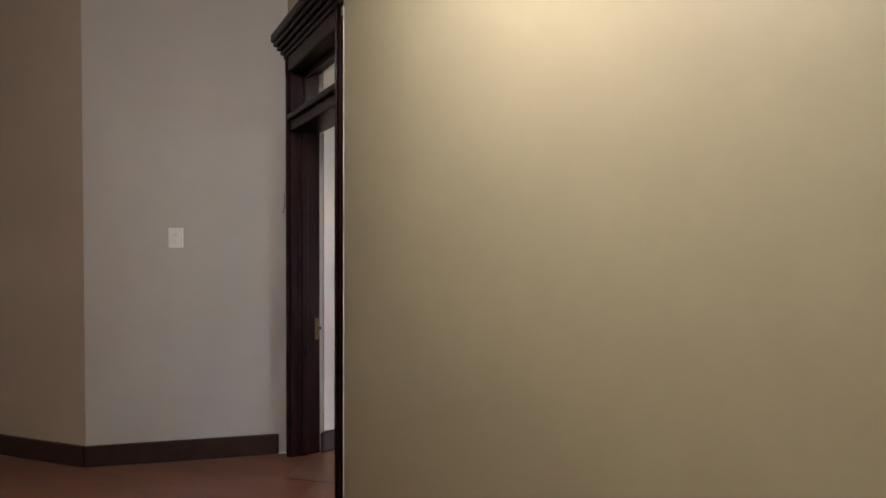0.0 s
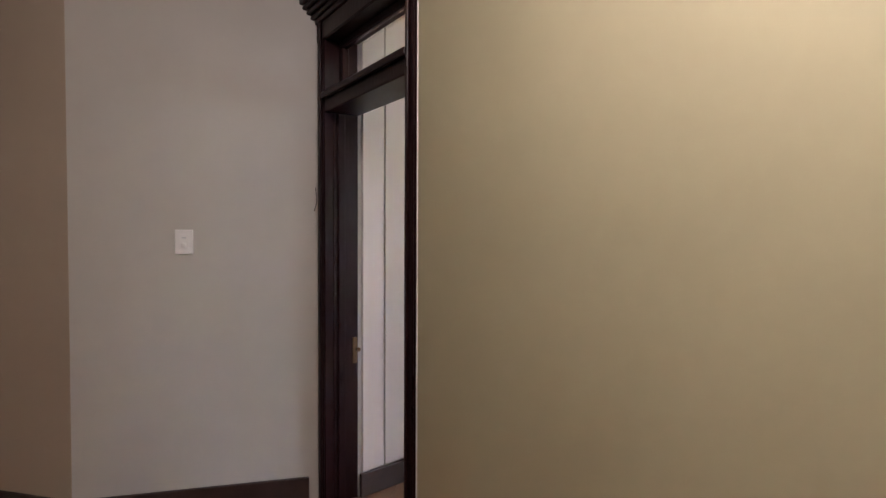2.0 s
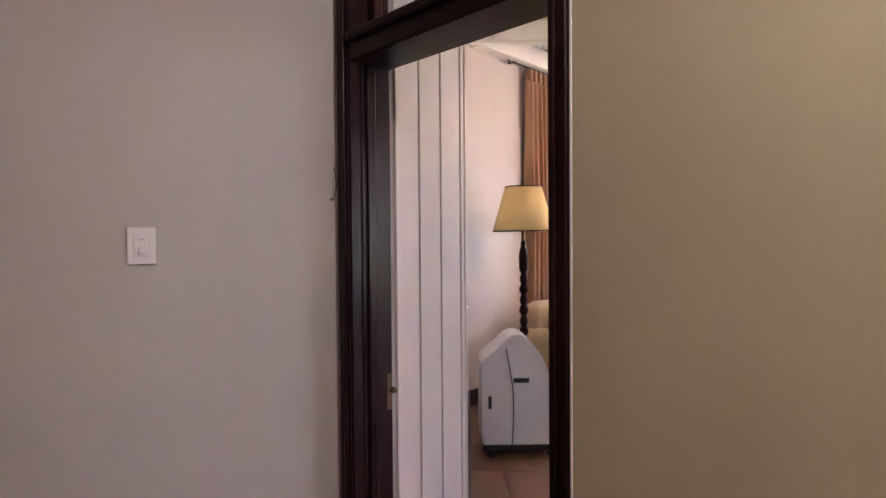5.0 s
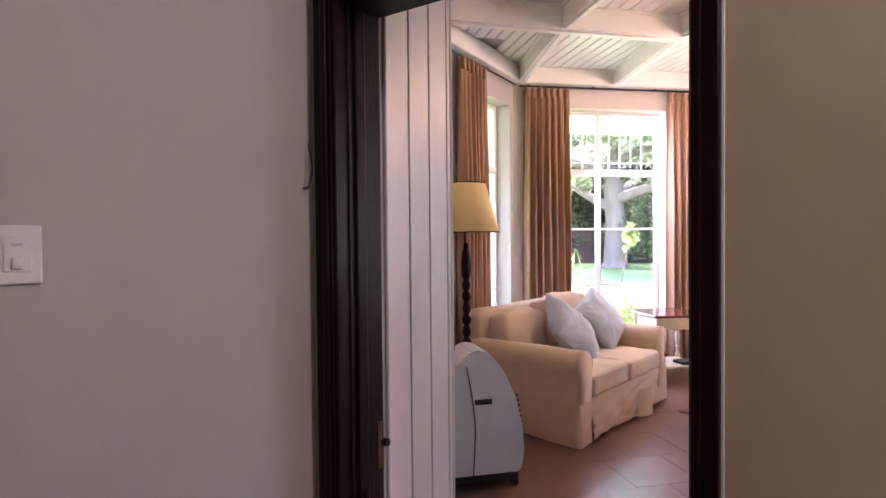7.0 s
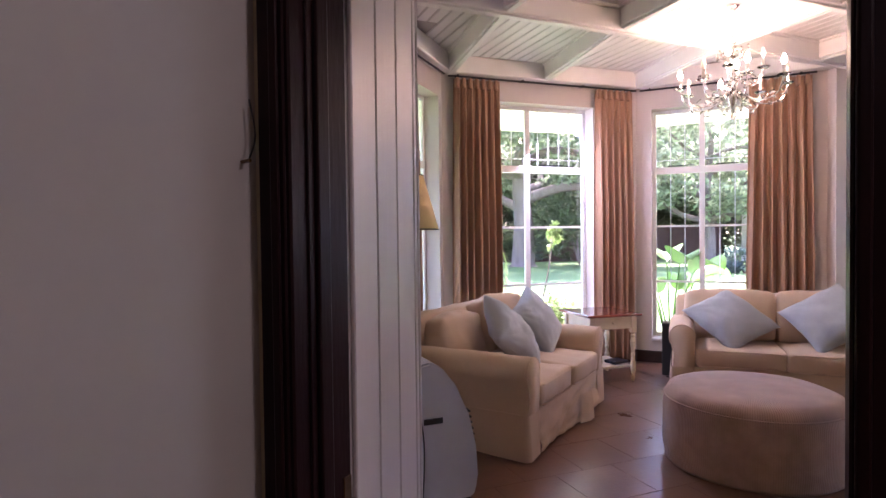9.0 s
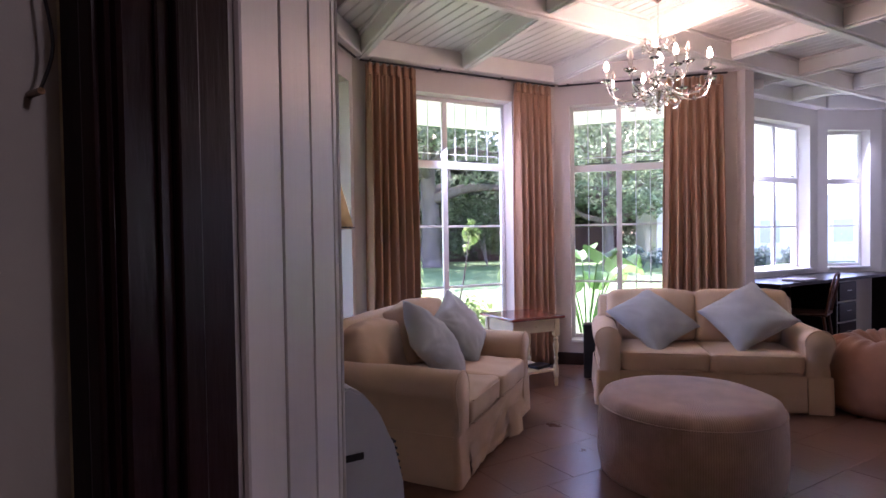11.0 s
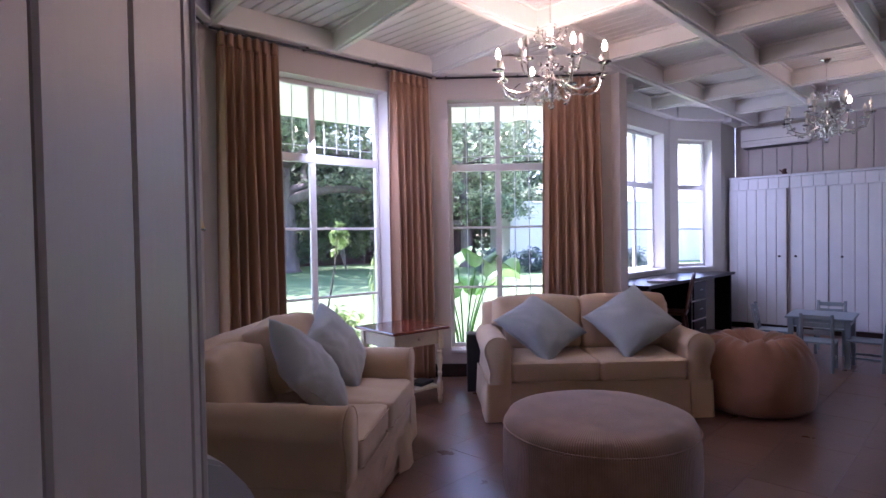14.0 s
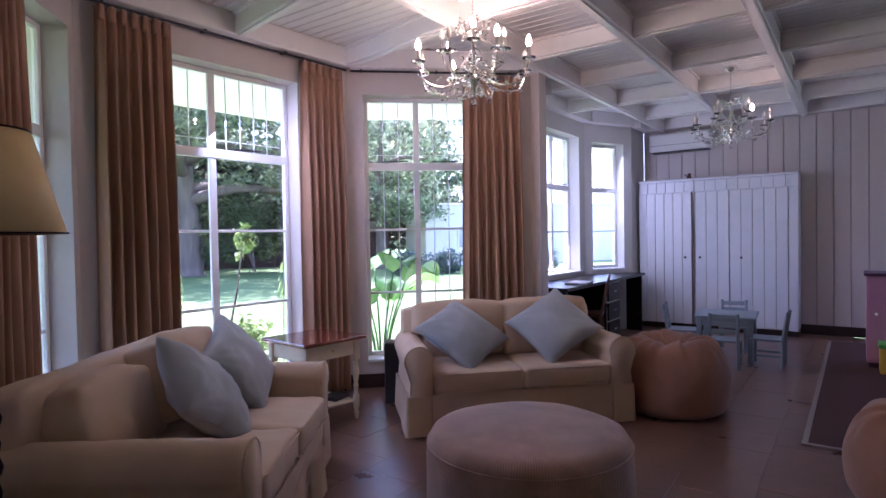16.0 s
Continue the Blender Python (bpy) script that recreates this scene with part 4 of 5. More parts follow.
# ---- portable cooler ----
cl = thing("air_cooler", pose(0.84, 3.72, 0), "grey plastic portable air cooler with a curved front", "air cooler")
cb2 = bmesh.new()
outline = [(-0.24, 0.085), (0.225, 0.085), (0.245, 0.12), (0.25, 0.20), (0.24, 0.35), (0.20, 0.52), (0.14, 0.66), (0.06, 0.76), (0.0, 0.79), (-0.06, 0.78), (-0.17, 0.68), (-0.24, 0.62)]
lo = [cb2.verts.new((x, -0.15, z)) for x, z in outline]
hi = [cb2.verts.new((x, 0.15, z)) for x, z in outline]
cb2.faces.new(lo)
cb2.faces.new(hi[::-1])
for i in range(len(outline)):
    j = (i + 1) % len(outline)
    cb2.faces.new((lo[i], hi[i], hi[j], lo[j]))
bmesh.ops.bevel(cb2, geom=cb2.edges[:], offset=0.012, segments=2, affect="EDGES")
part("body", cb2, M_GREYP, cl)
part("side_panel", prism([(-0.10, -0.06), (0.20, -0.06), (0.20, -0.055), (-0.10, -0.055)], 0.1, 0.11), M_GREYP, cl)
part("recess", box(-0.04, 0.06, -0.156, -0.149, 0.485, 0.515, 0.003, 2), M_BLACKP, cl, "dark hand grip")
part("recess", box(-0.20, -0.18, -0.154, -0.149, 0.32, 0.40, 0.002, 1), M_BLACKP, cl, "dark latch")
part("groove", tube(arc([(-0.05, -0.151, 0.09), (-0.04, -0.151, 0.4), (-0.085, -0.151, 0.70)], 6), 0.003, 6), M_BLACKP, cl)
part("control_panel", box(-0.16, -0.06, -0.12, 0.12, -0.006, 0.006, 0.004, 2), M_BLACKP, cl, "dark control panel").matrix_basis = pose(-0.01, 0, 0.755, 0, -42, 0)
for k in range(8):
    z = 0.30 + 0.03 * k
    xx = 0.245 - 0.32 * max(0, z - 0.3) ** 1.5
    part("louvre", box(xx - 0.012, xx + 0.012, -0.12, 0.12, z, z + 0.010, 0.002, 1), M_BLACKP, cl)
for sx in (-0.18, 0.2):
    for sy in (-0.12, 0.12):
        w = part("castor", lathe([(0, -0.012), (0.024, -0.012), (0.026, 0), (0.024, 0.012), (0, 0.012)], 14), M_BLACKP, cl)
        w.matrix_basis = pose(sx, sy, 0.026, 90)
part("base", box(-0.23, 0.22, -0.14, 0.14, 0.045, 0.084, 0.006, 1), M_BLACKP, cl)


# ---- chandeliers ----
def chandelier(m, label, lit):
    """Hangs from its rose at z = 0."""
    c = thing("chandelier", m, label, "chandelier", "crystal chandeliers")
    part("ceiling_rose", lathe([(0, 0), (0.06, 0), (0.062, -0.012), (0.03, -0.03), (0.01, -0.045), (0, -0.046)], 20), M_CHROME, c, smooth=True)
    ch = bmesh.new()
    z = -0.045
    k = 0
    while z > -0.33:
        tube([((0.006 if k % 2 else 0) * math.cos(a), (0 if k % 2 else 0.006) * math.cos(a), z - 0.014 + 0.014 * math.sin(a)) for a in [2 * math.pi * q / 8 for q in range(9)]], 0.0018, 5, ch)
        z -= 0.022
        k += 1
    part("chain", ch, M_CHROME, c)
    part("column", lathe([(0, -0.32), (0.012, -0.33), (0.045, -0.35), (0.02, -0.365), (0.012, -0.40), (0.018, -0.44), (0.012, -0.50), (0.02, -0.58), (0.035, -0.62), (0.04, -0.66), (0.02, -0.70), (0.012, -0.73), (0.018, -0.75), (0, -0.765)], 20), M_CHROME, c, smooth=True)
    rng = random.Random(7)
    leafm = None
    for tier, (n, reach, base, rise, off) in enumerate(((8, 0.35, -0.66, -0.56, 0.0), (4, 0.19, -0.54, -0.46, 0.4))):
        for k in range(n):
            a = 2 * math.pi * k / n + off
            ca, sa = math.cos(a), math.sin(a)

            def at(r, z):
                return (r * ca, r * sa, z)

            pts = arc([at(0.015, base + 0.06), at(reach * 0.25, base + 0.01), at(reach * 0.55, base - 0.045), at(reach * 0.88, base - 0.02), at(reach, rise - 0.02)], 6)
            arm = part("arm", tube(pts, 0.0055, 8), M_CHROME, c)
            part("drip_dish", lathe([(0, rise - 0.02), (0.02, rise - 0.02), (0.042, rise - 0.008), (0.040, rise - 0.004), (0.01, rise - 0.014), (0, rise - 0.013)], 14, at=(reach * ca, reach * sa)), M_CRYSTAL, arm, "clear glass drip dish", smooth=True)
            part("candle_tube", tube([at(reach, rise - 0.012), at(reach, rise + 0.06)], 0.010, 10), M_CHROME, arm)
            on = (k + tier) % 8 in lit if tier == 0 else (k in (0, 2) and len(lit) > 2)
            part("bulb", lathe([(0, rise + 0.06), (0.008, rise + 0.06), (0.016, rise + 0.08), (0.014, rise + 0.10), (0.004, rise + 0.125), (0, rise + 0.128)], 12, at=(reach * ca, reach * sa)), M_BULB if on else M_BULBOFF, arm, "glowing candle bulb" if on else "unlit candle bulb", smooth=True)
            for q in range(10 if tier == 0 else 7):
                p = pts[min(len(pts) - 2, 3 + q * 2)]
                b = bmesh.new()
                bmesh.ops.create_icosphere(b, subdivisions=1, radius=1)
                rot = Euler((rng.uniform(0, 6), rng.uniform(0, 6), rng.uniform(0, 6))).to_matrix().to_4x4()
                off2 = Vector((rng.uniform(-0.03, 0.03), rng.uniform(-0.03, 0.03), rng.uniform(-0.05, 0.06)))
                mm = Matrix.Translation(p + off2) @ rot @ Matrix.Diagonal((0.006, 0.015, 0.029, 1))
                bmesh.ops.transform(b, matrix=mm, verts=b.verts)
                part("crystal_leaf", b, M_CRYSTAL, arm, "cut crystal leaf")
    for k in range(16):
        a = 2 * math.pi * k / 16
        tip = arc([(0.01 * math.cos(a), 0.01 * math.sin(a), -0.36), (0.06 * math.cos(a), 0.06 * math.sin(a), -0.37), (0.10 * math.cos(a + 0.3), 0.10 * math.sin(a + 0.3), -0.31 - 0.03 * (k % 3))], 5)
        sp = part("spray", tube(tip, 0.0025, 5), M_CHROME, c)
        b = bmesh.new()
        bmesh.ops.create_icosphere(b, subdivisions=1, radius=1)
        bmesh.ops.transform(b, matrix=Matrix.Translation(tip[-1]) @ Matrix.Diagonal((0.012, 0.012, 0.021, 1)), verts=b.verts)
        part("crystal_bud", b, M_CRYSTAL, sp)
    b = bmesh.new()
    bmesh.ops.create_icosphere(b, subdivisions=2, radius=0.022)
    bmesh.ops.translate(b, vec=(0, 0, -0.785), verts=b.verts)
    part("crystal_ball", b, M_CRYSTAL, c)
    for k in range(8):
        a = 2 * math.pi * k / 8 + 0.2
        b = bmesh.new()
        bmesh.ops.create_icosphere(b, subdivisions=1, radius=1)
        bmesh.ops.transform(b, matrix=Matrix.Translation((0.055 * math.cos(a), 0.055 * math.sin(a), -0.73)) @ Matrix.Diagonal((0.012, 0.012, 0.022, 1)), verts=b.verts)
        part("crystal_drop", b, M_CRYSTAL, c)
    return c


chandelier(pose(3.58, 4.20, 3.143, 0, 0, 10) @ Matrix.Scale(1.08, 4), "chrome and crystal chandelier with several lit candle bulbs", (1, 3, 5, 6))
chandelier(pose(7.13, 3.24, 3.143, 0, 0, 40) @ Matrix.Scale(1.06, 4), "chrome and crystal chandelier with one lit bulb", (4,))

# ---- cupboards ----
CX, CY0, CY1 = 9.22, 2.78, 4.84


def cupboard_leaf(owner, y0, y1, z0, z1, proud=0.0, knob=None):
    d = part("door", box(CX - 0.020 - proud, CX - 0.003, y0, y1, z0, z1, 0.002, 1), M_GAP, owner)
    n = max(1, round((y1 - y0) / 0.135))
    w = (y1 - y0) / n
    for k in range(n):
        part("board", box(CX - 0.030 - proud, CX - 0.0205 - proud, y0 + k * w + 0.003, y0 + (k + 1) * w - 0.003, z0, z1, 0.003, 1), M_CABW, d)
    if knob is not None:
        kn = lathe([(0, 0), (0.008, 0), (0.007, 0.015), (0.016, 0.022), (0.014, 0.032), (0, 0.035)], 12)
        part("knob", kn, M_BLACKP, d, "small dark round knob", smooth=True).matrix_basis = pose(CX - 0.030 - proud, knob, 1.05, 0, -90)
    return d


units = ((4.062, CY1, "white boarded cupboard with one door ajar"), (CY0, 4.06, "white boarded cupboard with closed doors"))
for i, (ya, yb, lab) in enumerate(units):
    u = thing("cupboard", pose(0, 0, 0), lab, "cupboard", "boarded cupboards")
    part("body", box(CX, 9.59, ya, yb, 0.08, 2.15, 0.003, 1), M_CABW, u)
    part("plinth", box(CX + 0.02, 9.58, ya + 0.003, yb - 0.003, 0.0, 0.0795), M_SKIRT, u, "dark plinth")
    part("top_board", box(CX - 0.045, 9.59, ya, yb, 2.1505, 2.185, 0.006, 2), M_CABW, u)
    n = round((yb - ya) / 0.135)
    for k in range(n):
        w = (yb - ya) / n
        part("frieze_board", box(CX - 0.016, CX - 0.0005, ya + k * w + 0.003, ya + (k + 1) * w - 0.003, 1.995, 2.15, 0.003, 1), M_CABW, u)
    if i == 0:
        part("side_strip", box(CX - 0.030, CX - 0.0005, 4.725, yb - 0.002, 0.08, 1.99, 0.003, 1), M_CABW, u)
        cupboard_leaf(u, 4.085, 4.715, 0.09, 1.985, 0.04, 4.17)
    else:
        cupboard_leaf(u, 3.605, 4.045, 0.09, 1.985, 0.0, 3.98)
        cupboard_leaf(u, 2.895, 3.595, 0.09, 1.985, 0.0, 3.45)
        part("side_strip", box(CX - 0.030, CX - 0.0005, ya + 0.002, 2.885, 0.08, 1.99, 0.003, 1), M_CABW, u)
orn = thing("ornament", pose(9.33, 4.15, 2.186), "small red-brown ornament on the cupboard top", "ornament")
part("body", lathe([(0, 0), (0.03, 0), (0.035, 0.03), (0.02, 0.05), (0.03, 0.075), (0, 0.09)], 12), M_CHAIRW, orn, smooth=True)
part("tail", tube(arc([(0.02, 0, 0.04), (0.05, 0.04, 0.05), (0.06, 0.08, 0.08)], 4), 0.008), M_CHAIRW, orn)

ac = thing("air_conditioner", pose(9.597, 4.30, 2.60), "white wall-mounted split air conditioner", "air conditioner")
part("casing", soft_box(-0.22, 0, -0.44, 0.44, 0.03, 0.30, 0.035, 0.0, 2, 0.0), M_WHITEP, ac, smooth=True)
part("outlet", box(-0.205, -0.05, -0.40, 0.40, 0.012, 0.0295, 0.004, 1), M_BLACKP, ac, "dark air outlet")
part("flap", box(-0.226, -0.205, -0.40, 0.40, 0.035, 0.075, 0.004, 1), M_WHITEP, ac)
part("panel_line", box(-0.2235, -0.218, -0.42, 0.42, 0.12, 0.124), M_BLACKP, ac)

# ---- desk and chair in the alcove ----
dk = thing("desk", pose(0, 0, 0), "long black-brown wooden desk under the alcove window", "desk")
part("top", prism([(6.10, 4.66), (8.86, 4.66), (8.86, 4.93), (8.17, 5.28), (6.10, 5.28)], 0.80, 0.835), M_DESK, dk)
for xa, yb in ((6.14, 5.25), (7.35, 5.25), (8.80, 4.92)):
    part("side_panel", box(xa, xa + 0.035, 4.70, yb, 0, 0.7995, 0.003, 1), M_DESK, dk)
part("back_panel", box(6.175, 8.20, 5.20, 5.22, 0.25, 0.7995), M_DESK, dk)
for k in range(3):
    dr = part("drawer", box(7.39, 7.80, 4.675, 4.70, 0.08 + k * 0.24, 0.30 + k * 0.24, 0.004, 1), M_DESK, dk)
    part("handle", tube([(7.54, 4.665, 0.2 + k * 0.24), (7.65, 4.665, 0.2 + k * 0.24)], 0.006, 6), M_CHROME, dr)
pad = thing("laptop", pose(6.75, 4.80, 0.836, 0, 0, 6), "thin grey closed laptop on the desk", "laptop")
part("base", box(-0.17, 0.17, -0.12, 0.12, 0, 0.012, 0.004, 2), M_GREYP, pad)
part("lid", box(-0.17, 0.17, -0.12, 0.12, 0.0125, 0.02, 0.003, 2), M_GREYP, pad)


def bentwood(m):
    c = thing("bentwood_chair", m, "brown bentwood cross-back chair at the desk", "chair")
    part("seat", soft_box(-0.21, 0.21, -0.21, 0.21, 0.44, 0.475, 0.017, 0.003, 3, 0.0), M_CHAIRW, c, smooth=True)
    for sx in (-1, 1):
        part("leg", tube([(sx * 0.17, -0.17, 0.44), (sx * 0.19, -0.20, 0.0)], [0.018, 0.014]), M_CHAIRW, c)
        part("leg", tube([(sx * 0.17, 0.17, 0.44), (sx * 0.19, 0.23, 0.0)], [0.018, 0.014]), M_CHAIRW, c)
        part("cross_slat", tube(arc([(sx * 0.17, 0.21, 0.50), (0, 0.235, 0.68), (-sx * 0.15, 0.265, 0.84)], 6), 0.010), M_CHAIRW, c)
    part("back_bow", tube(arc([(-0.19, 0.19, 0.44), (-0.20, 0.23, 0.65), (-0.17, 0.27, 0.86), (0, 0.285, 0.92), (0.17, 0.27, 0.86), (0.20, 0.23, 0.65), (0.19, 0.19, 0.44)], 6), 0.014), M_CHAIRW, c)
    part("stretcher", tube([(-0.18, -0.185, 0.22), (-0.18, 0.20, 0.22)], 0.009), M_CHAIRW, c)
    part("stretcher", tube([(0.18, -0.185, 0.22), (0.18, 0.20, 0.22)], 0.009), M_CHAIRW, c)
    return c


bentwood(pose(6.98, 4.82, 0, 0, 0, 197))

# ---- children's table ----
KT = pose(7.42, 3.34, 0, 0, 0, 4)
kt = thing("childs_table", KT, "small grey-blue painted wooden children's table", "table")
part("tabletop", box(-0.32, 0.32, -0.30, 0.30, 0.475, 0.50, 0.006, 2), M_BLUE, kt)
for sx in (-1, 1):
    for sy in (-1, 1):
        part("leg", box(sx * 0.27 - 0.025, sx * 0.27 + 0.025, sy * 0.25 - 0.025, sy * 0.25 + 0.025, 0, 0.4745, 0.004, 1), M_BLUE, kt)
for y in (-0.25, 0.25):
    part("apron", box(-0.244, 0.244, y - 0.01, y + 0.01, 0.40, 0.4745, 0.002, 1), M_BLUE, kt)
for x in (-0.27, 0.27):
    part("apron", box(x - 0.01, x + 0.01, -0.224, 0.224, 0.40, 0.4745, 0.002, 1), M_BLUE, kt)


def child_chair(m):
    c = thing("childs_chair", m, "small grey-blue slatted children's chair at the table", "chair", "children's chairs")
    part("seat", box(-0.15, 0.15, -0.15, 0.14, 0.275, 0.295, 0.005, 2), M_BLUE, c)
    for sx in (-1, 1):
        part("leg", box(sx * 0.13 - 0.016, sx * 0.13 + 0.016, -0.145, -0.113, 0, 0.2745, 0.003, 1), M_BLUE, c)
        part("back_leg", tube([(sx * 0.13, 0.15, 0.0), (sx * 0.13, 0.155, 0.3), (sx * 0.13, 0.20, 0.58)], 0.017, 6), M_BLUE, c)
        part("stretcher", box(sx * 0.13 - 0.01, sx * 0.13 + 0.01, -0.112, 0.135, 0.11, 0.13), M_BLUE, c)
    for k in range(3):
        z = 0.37 + 0.075 * k
        part("slat", box(-0.113, 0.113, 0.155 + 0.011 * k, 0.167 + 0.011 * k, z, z + 0.045, 0.003, 1), M_BLUE, c)
    return c


cc = child_chair(KT @ pose(-0.46, -0.03, 0, 0, 0, 90))
for m in (pose(0.05, 0.47, 0, 0, 0, 4), pose(0.49, -0.02, 0, 0, 0, -88), pose(-0.20, -0.40, 0, 0, 0, 176)):
    copy_thing(cc, KT @ m)

# ---- floor strips and carpet ----
rg = thing("carpet", pose(0, 0, 0), "dark red-brown carpet inset with a pale edging strip", "carpet")
part("carpet_surface", box(4.83, 9.1, -0.9, 2.42, 0.0, 0.007, 0.002, 1), M_RUG, rg)
part("edging", box(4.79, 9.1, 2.421, 2.455, 0.0, 0.009, 0.003, 1), M_TAPE, rg, "pale edging strip")
part("edging", box(4.79, 4.829, -0.9, 2.4205, 0.0, 0.009, 0.003, 1), M_TAPE, rg, "pale edging strip")

# ---- toy cabinet ----
tc = thing("toy_cabinet", pose(7.60, 2.08, 0.0072, 0, 0, 0), "pink painted toy cabinet with a purple top", "cabinet")
part("body", box(0, 0.45, -1.0, 0, 0.05, 0.93, 0.005, 1), M_PINK, tc)
part("top", box(-0.02, 0.47, -1.02, 0.02, 0.9305, 0.96, 0.006, 2), M_PURPLE, tc)
part("foot", box(0.02, 0.43, -0.98, -0.02, 0, 0.0495), M_PURPLE, tc)
for k in range(2):
    d = part("door", box(-0.016, -0.001, -0.49 - k * 0.5, -0.02 - k * 0.5, 0.08, 0.90, 0.004, 1), M_PINK, tc)
    part("knob", lathe([(0, 0), (0.012, 0), (0.016, 0.02), (0, 0.025)], 10), M_WHITEP, d).matrix_basis = pose(-0.016, -0.08 - k * 0.5, 0.55, 0, -90)
ty = thing("toy_box", pose(7.30, 1.98, 0.0072), "yellow and green plastic toy box on the carpet", "toy")
part("body", box(0, 0.28, -0.36, 0, 0, 0.25, 0.02, 3), M_TOYY, ty)
part("lid", box(-0.01, 0.29, -0.37, 0.01, 0.2505, 0.29, 0.015, 2), M_TOYG, ty, "green lid")

# ---- light switch, hook ----
SWM, SWL = along(WC, C0)
sw = thing("light_switch", SWM @ pose(0.519, -0.001, 1.393), "white plastic light switch plate on the hall wall", "light switch")
part("plate", box(-0.043, 0.043, -0.010, 0, -0.062, 0.062, 0.004, 2), M_WHITEP, sw)
part("insert", box(-0.024, 0.024, -0.0135, -0.0101, -0.036, 0.040, 0.002, 1), M_WHITEP, sw)
part("rocker", soft_box(-0.010, 0.010, -0.021, -0.0136, -0.028, -0.004, 0.003, 0.001, 1, 0.0, 6), M_WHITEP, sw, smooth=True)
part("maker_mark", box(-0.010, 0.010, -0.0142, -0.0136, 0.018, 0.024), M_BAR, sw)
hk = thing("wall_hook", SWM @ pose(SWL - 0.03, -0.001, 1.56), "small brass hook with a hanging cord", "hook")
part("screw", tube([(0, 0, 0), (0, -0.03, 0)], 0.004, 8), M_BRASS, hk)
part("cord", tube(arc([(0, -0.025, 0), (0.012, -0.03, 0.05), (0.006, -0.02, 0.12)], 5), 0.002, 5), M_BLACKP, hk)
so = thing("wall_socket", along(K, G)[0] @ pose(0.62, -0.001, 0.95), "white plastic wall switch on the side wall", "switch")
part("plate", box(-0.04, 0.04, -0.009, 0, -0.06, 0.06, 0.003, 2), M_WHITEP, so)
part("rocker", box(-0.012, 0.012, -0.016, -0.0091, -0.02, 0.02, 0.002, 1), M_WHITEP, so)

# ---- outside ----
GZ = -0.20


def leaf_cloud(centre, radii, n, size, seed, bm=None, hollow=0.55):
    """Many small leaf cards, bent along the middle, spread through an uneven crown."""
    b = bm or bmesh.new()
    rng = random.Random(seed)
    c = Vector(centre)
    lumps = [(Vector((rng.uniform(-1, 1), rng.uniform(-1, 1), rng.uniform(-0.8, 1))).normalized() * rng.uniform(0.35, 0.85), rng.uniform(0.28, 0.5)) for _ in range(14)]
    for _ in range(n):
        lump, lr = lumps[rng.randrange(len(lumps))]
        d = Vector((rng.gauss(0, 1), rng.gauss(0, 1), rng.gauss(0, 1))).normalized()
        p = lump + d * lr * rng.uniform(hollow, 1.05)
        p = c + Vector((p.x * radii[0], p.y * radii[1], p.z * radii[2]))
        s = size * rng.uniform(0.6, 1.4)
        rot = Euler((rng.uniform(-1, 1), rng.uniform(-1, 1), rng.uniform(0, 6.28))).to_matrix()
        v = [b.verts.new(p + rot @ Vector(q)) for q in ((-s, 0, 0), (0, -0.45 * s, 0.15 * s), (s, 0, 0), (0, 0.45 * s, 0.15 * s))]
        b.faces.new(v)
    return b


struct("ground", prism([(-600, -600), (600, -600), (600, 600), (-600, 600)], GZ - 0.4, GZ), M_GRASS, "wide sunlit garden lawn")
struct("pavement", prism([(0.2, 5.6), (1.9, 7.6), (4.6, 7.3), (6.2, 6.4), (9.6, 6.3), (14, 6.0), (14, 4.9), (0.2, 4.9)], GZ - 0.02, GZ + 0.05), M_BRICK, "pale stone paving round the house")

# eaves outside the bay
ev = bmesh.new()
prism([(-1.2, 5.9), (1.35, 8.2), (4.95, 7.95), (6.4, 6.0), (12, 6.0), (12, 5.6), (5.9, 5.6), (5.9, 4.72), (4.35, 6.32), (1.88, 6.46), (0.40, 4.96), (-1.2, 4.96)], 2.86, 2.96, ev)
struct("trim_eaves", ev, M_HOUSE, "white painted underside of the roof's eaves")
struct("roof_main", prism([(-5, -5), (11, -5), (11, 5.6), (5.9, 5.6), (4.35, 6.4), (1.88, 6.5), (0.4, 4.96), (-5, 4.96)], 3.26, 3.4), M_ROOF, "roof over the rooms")


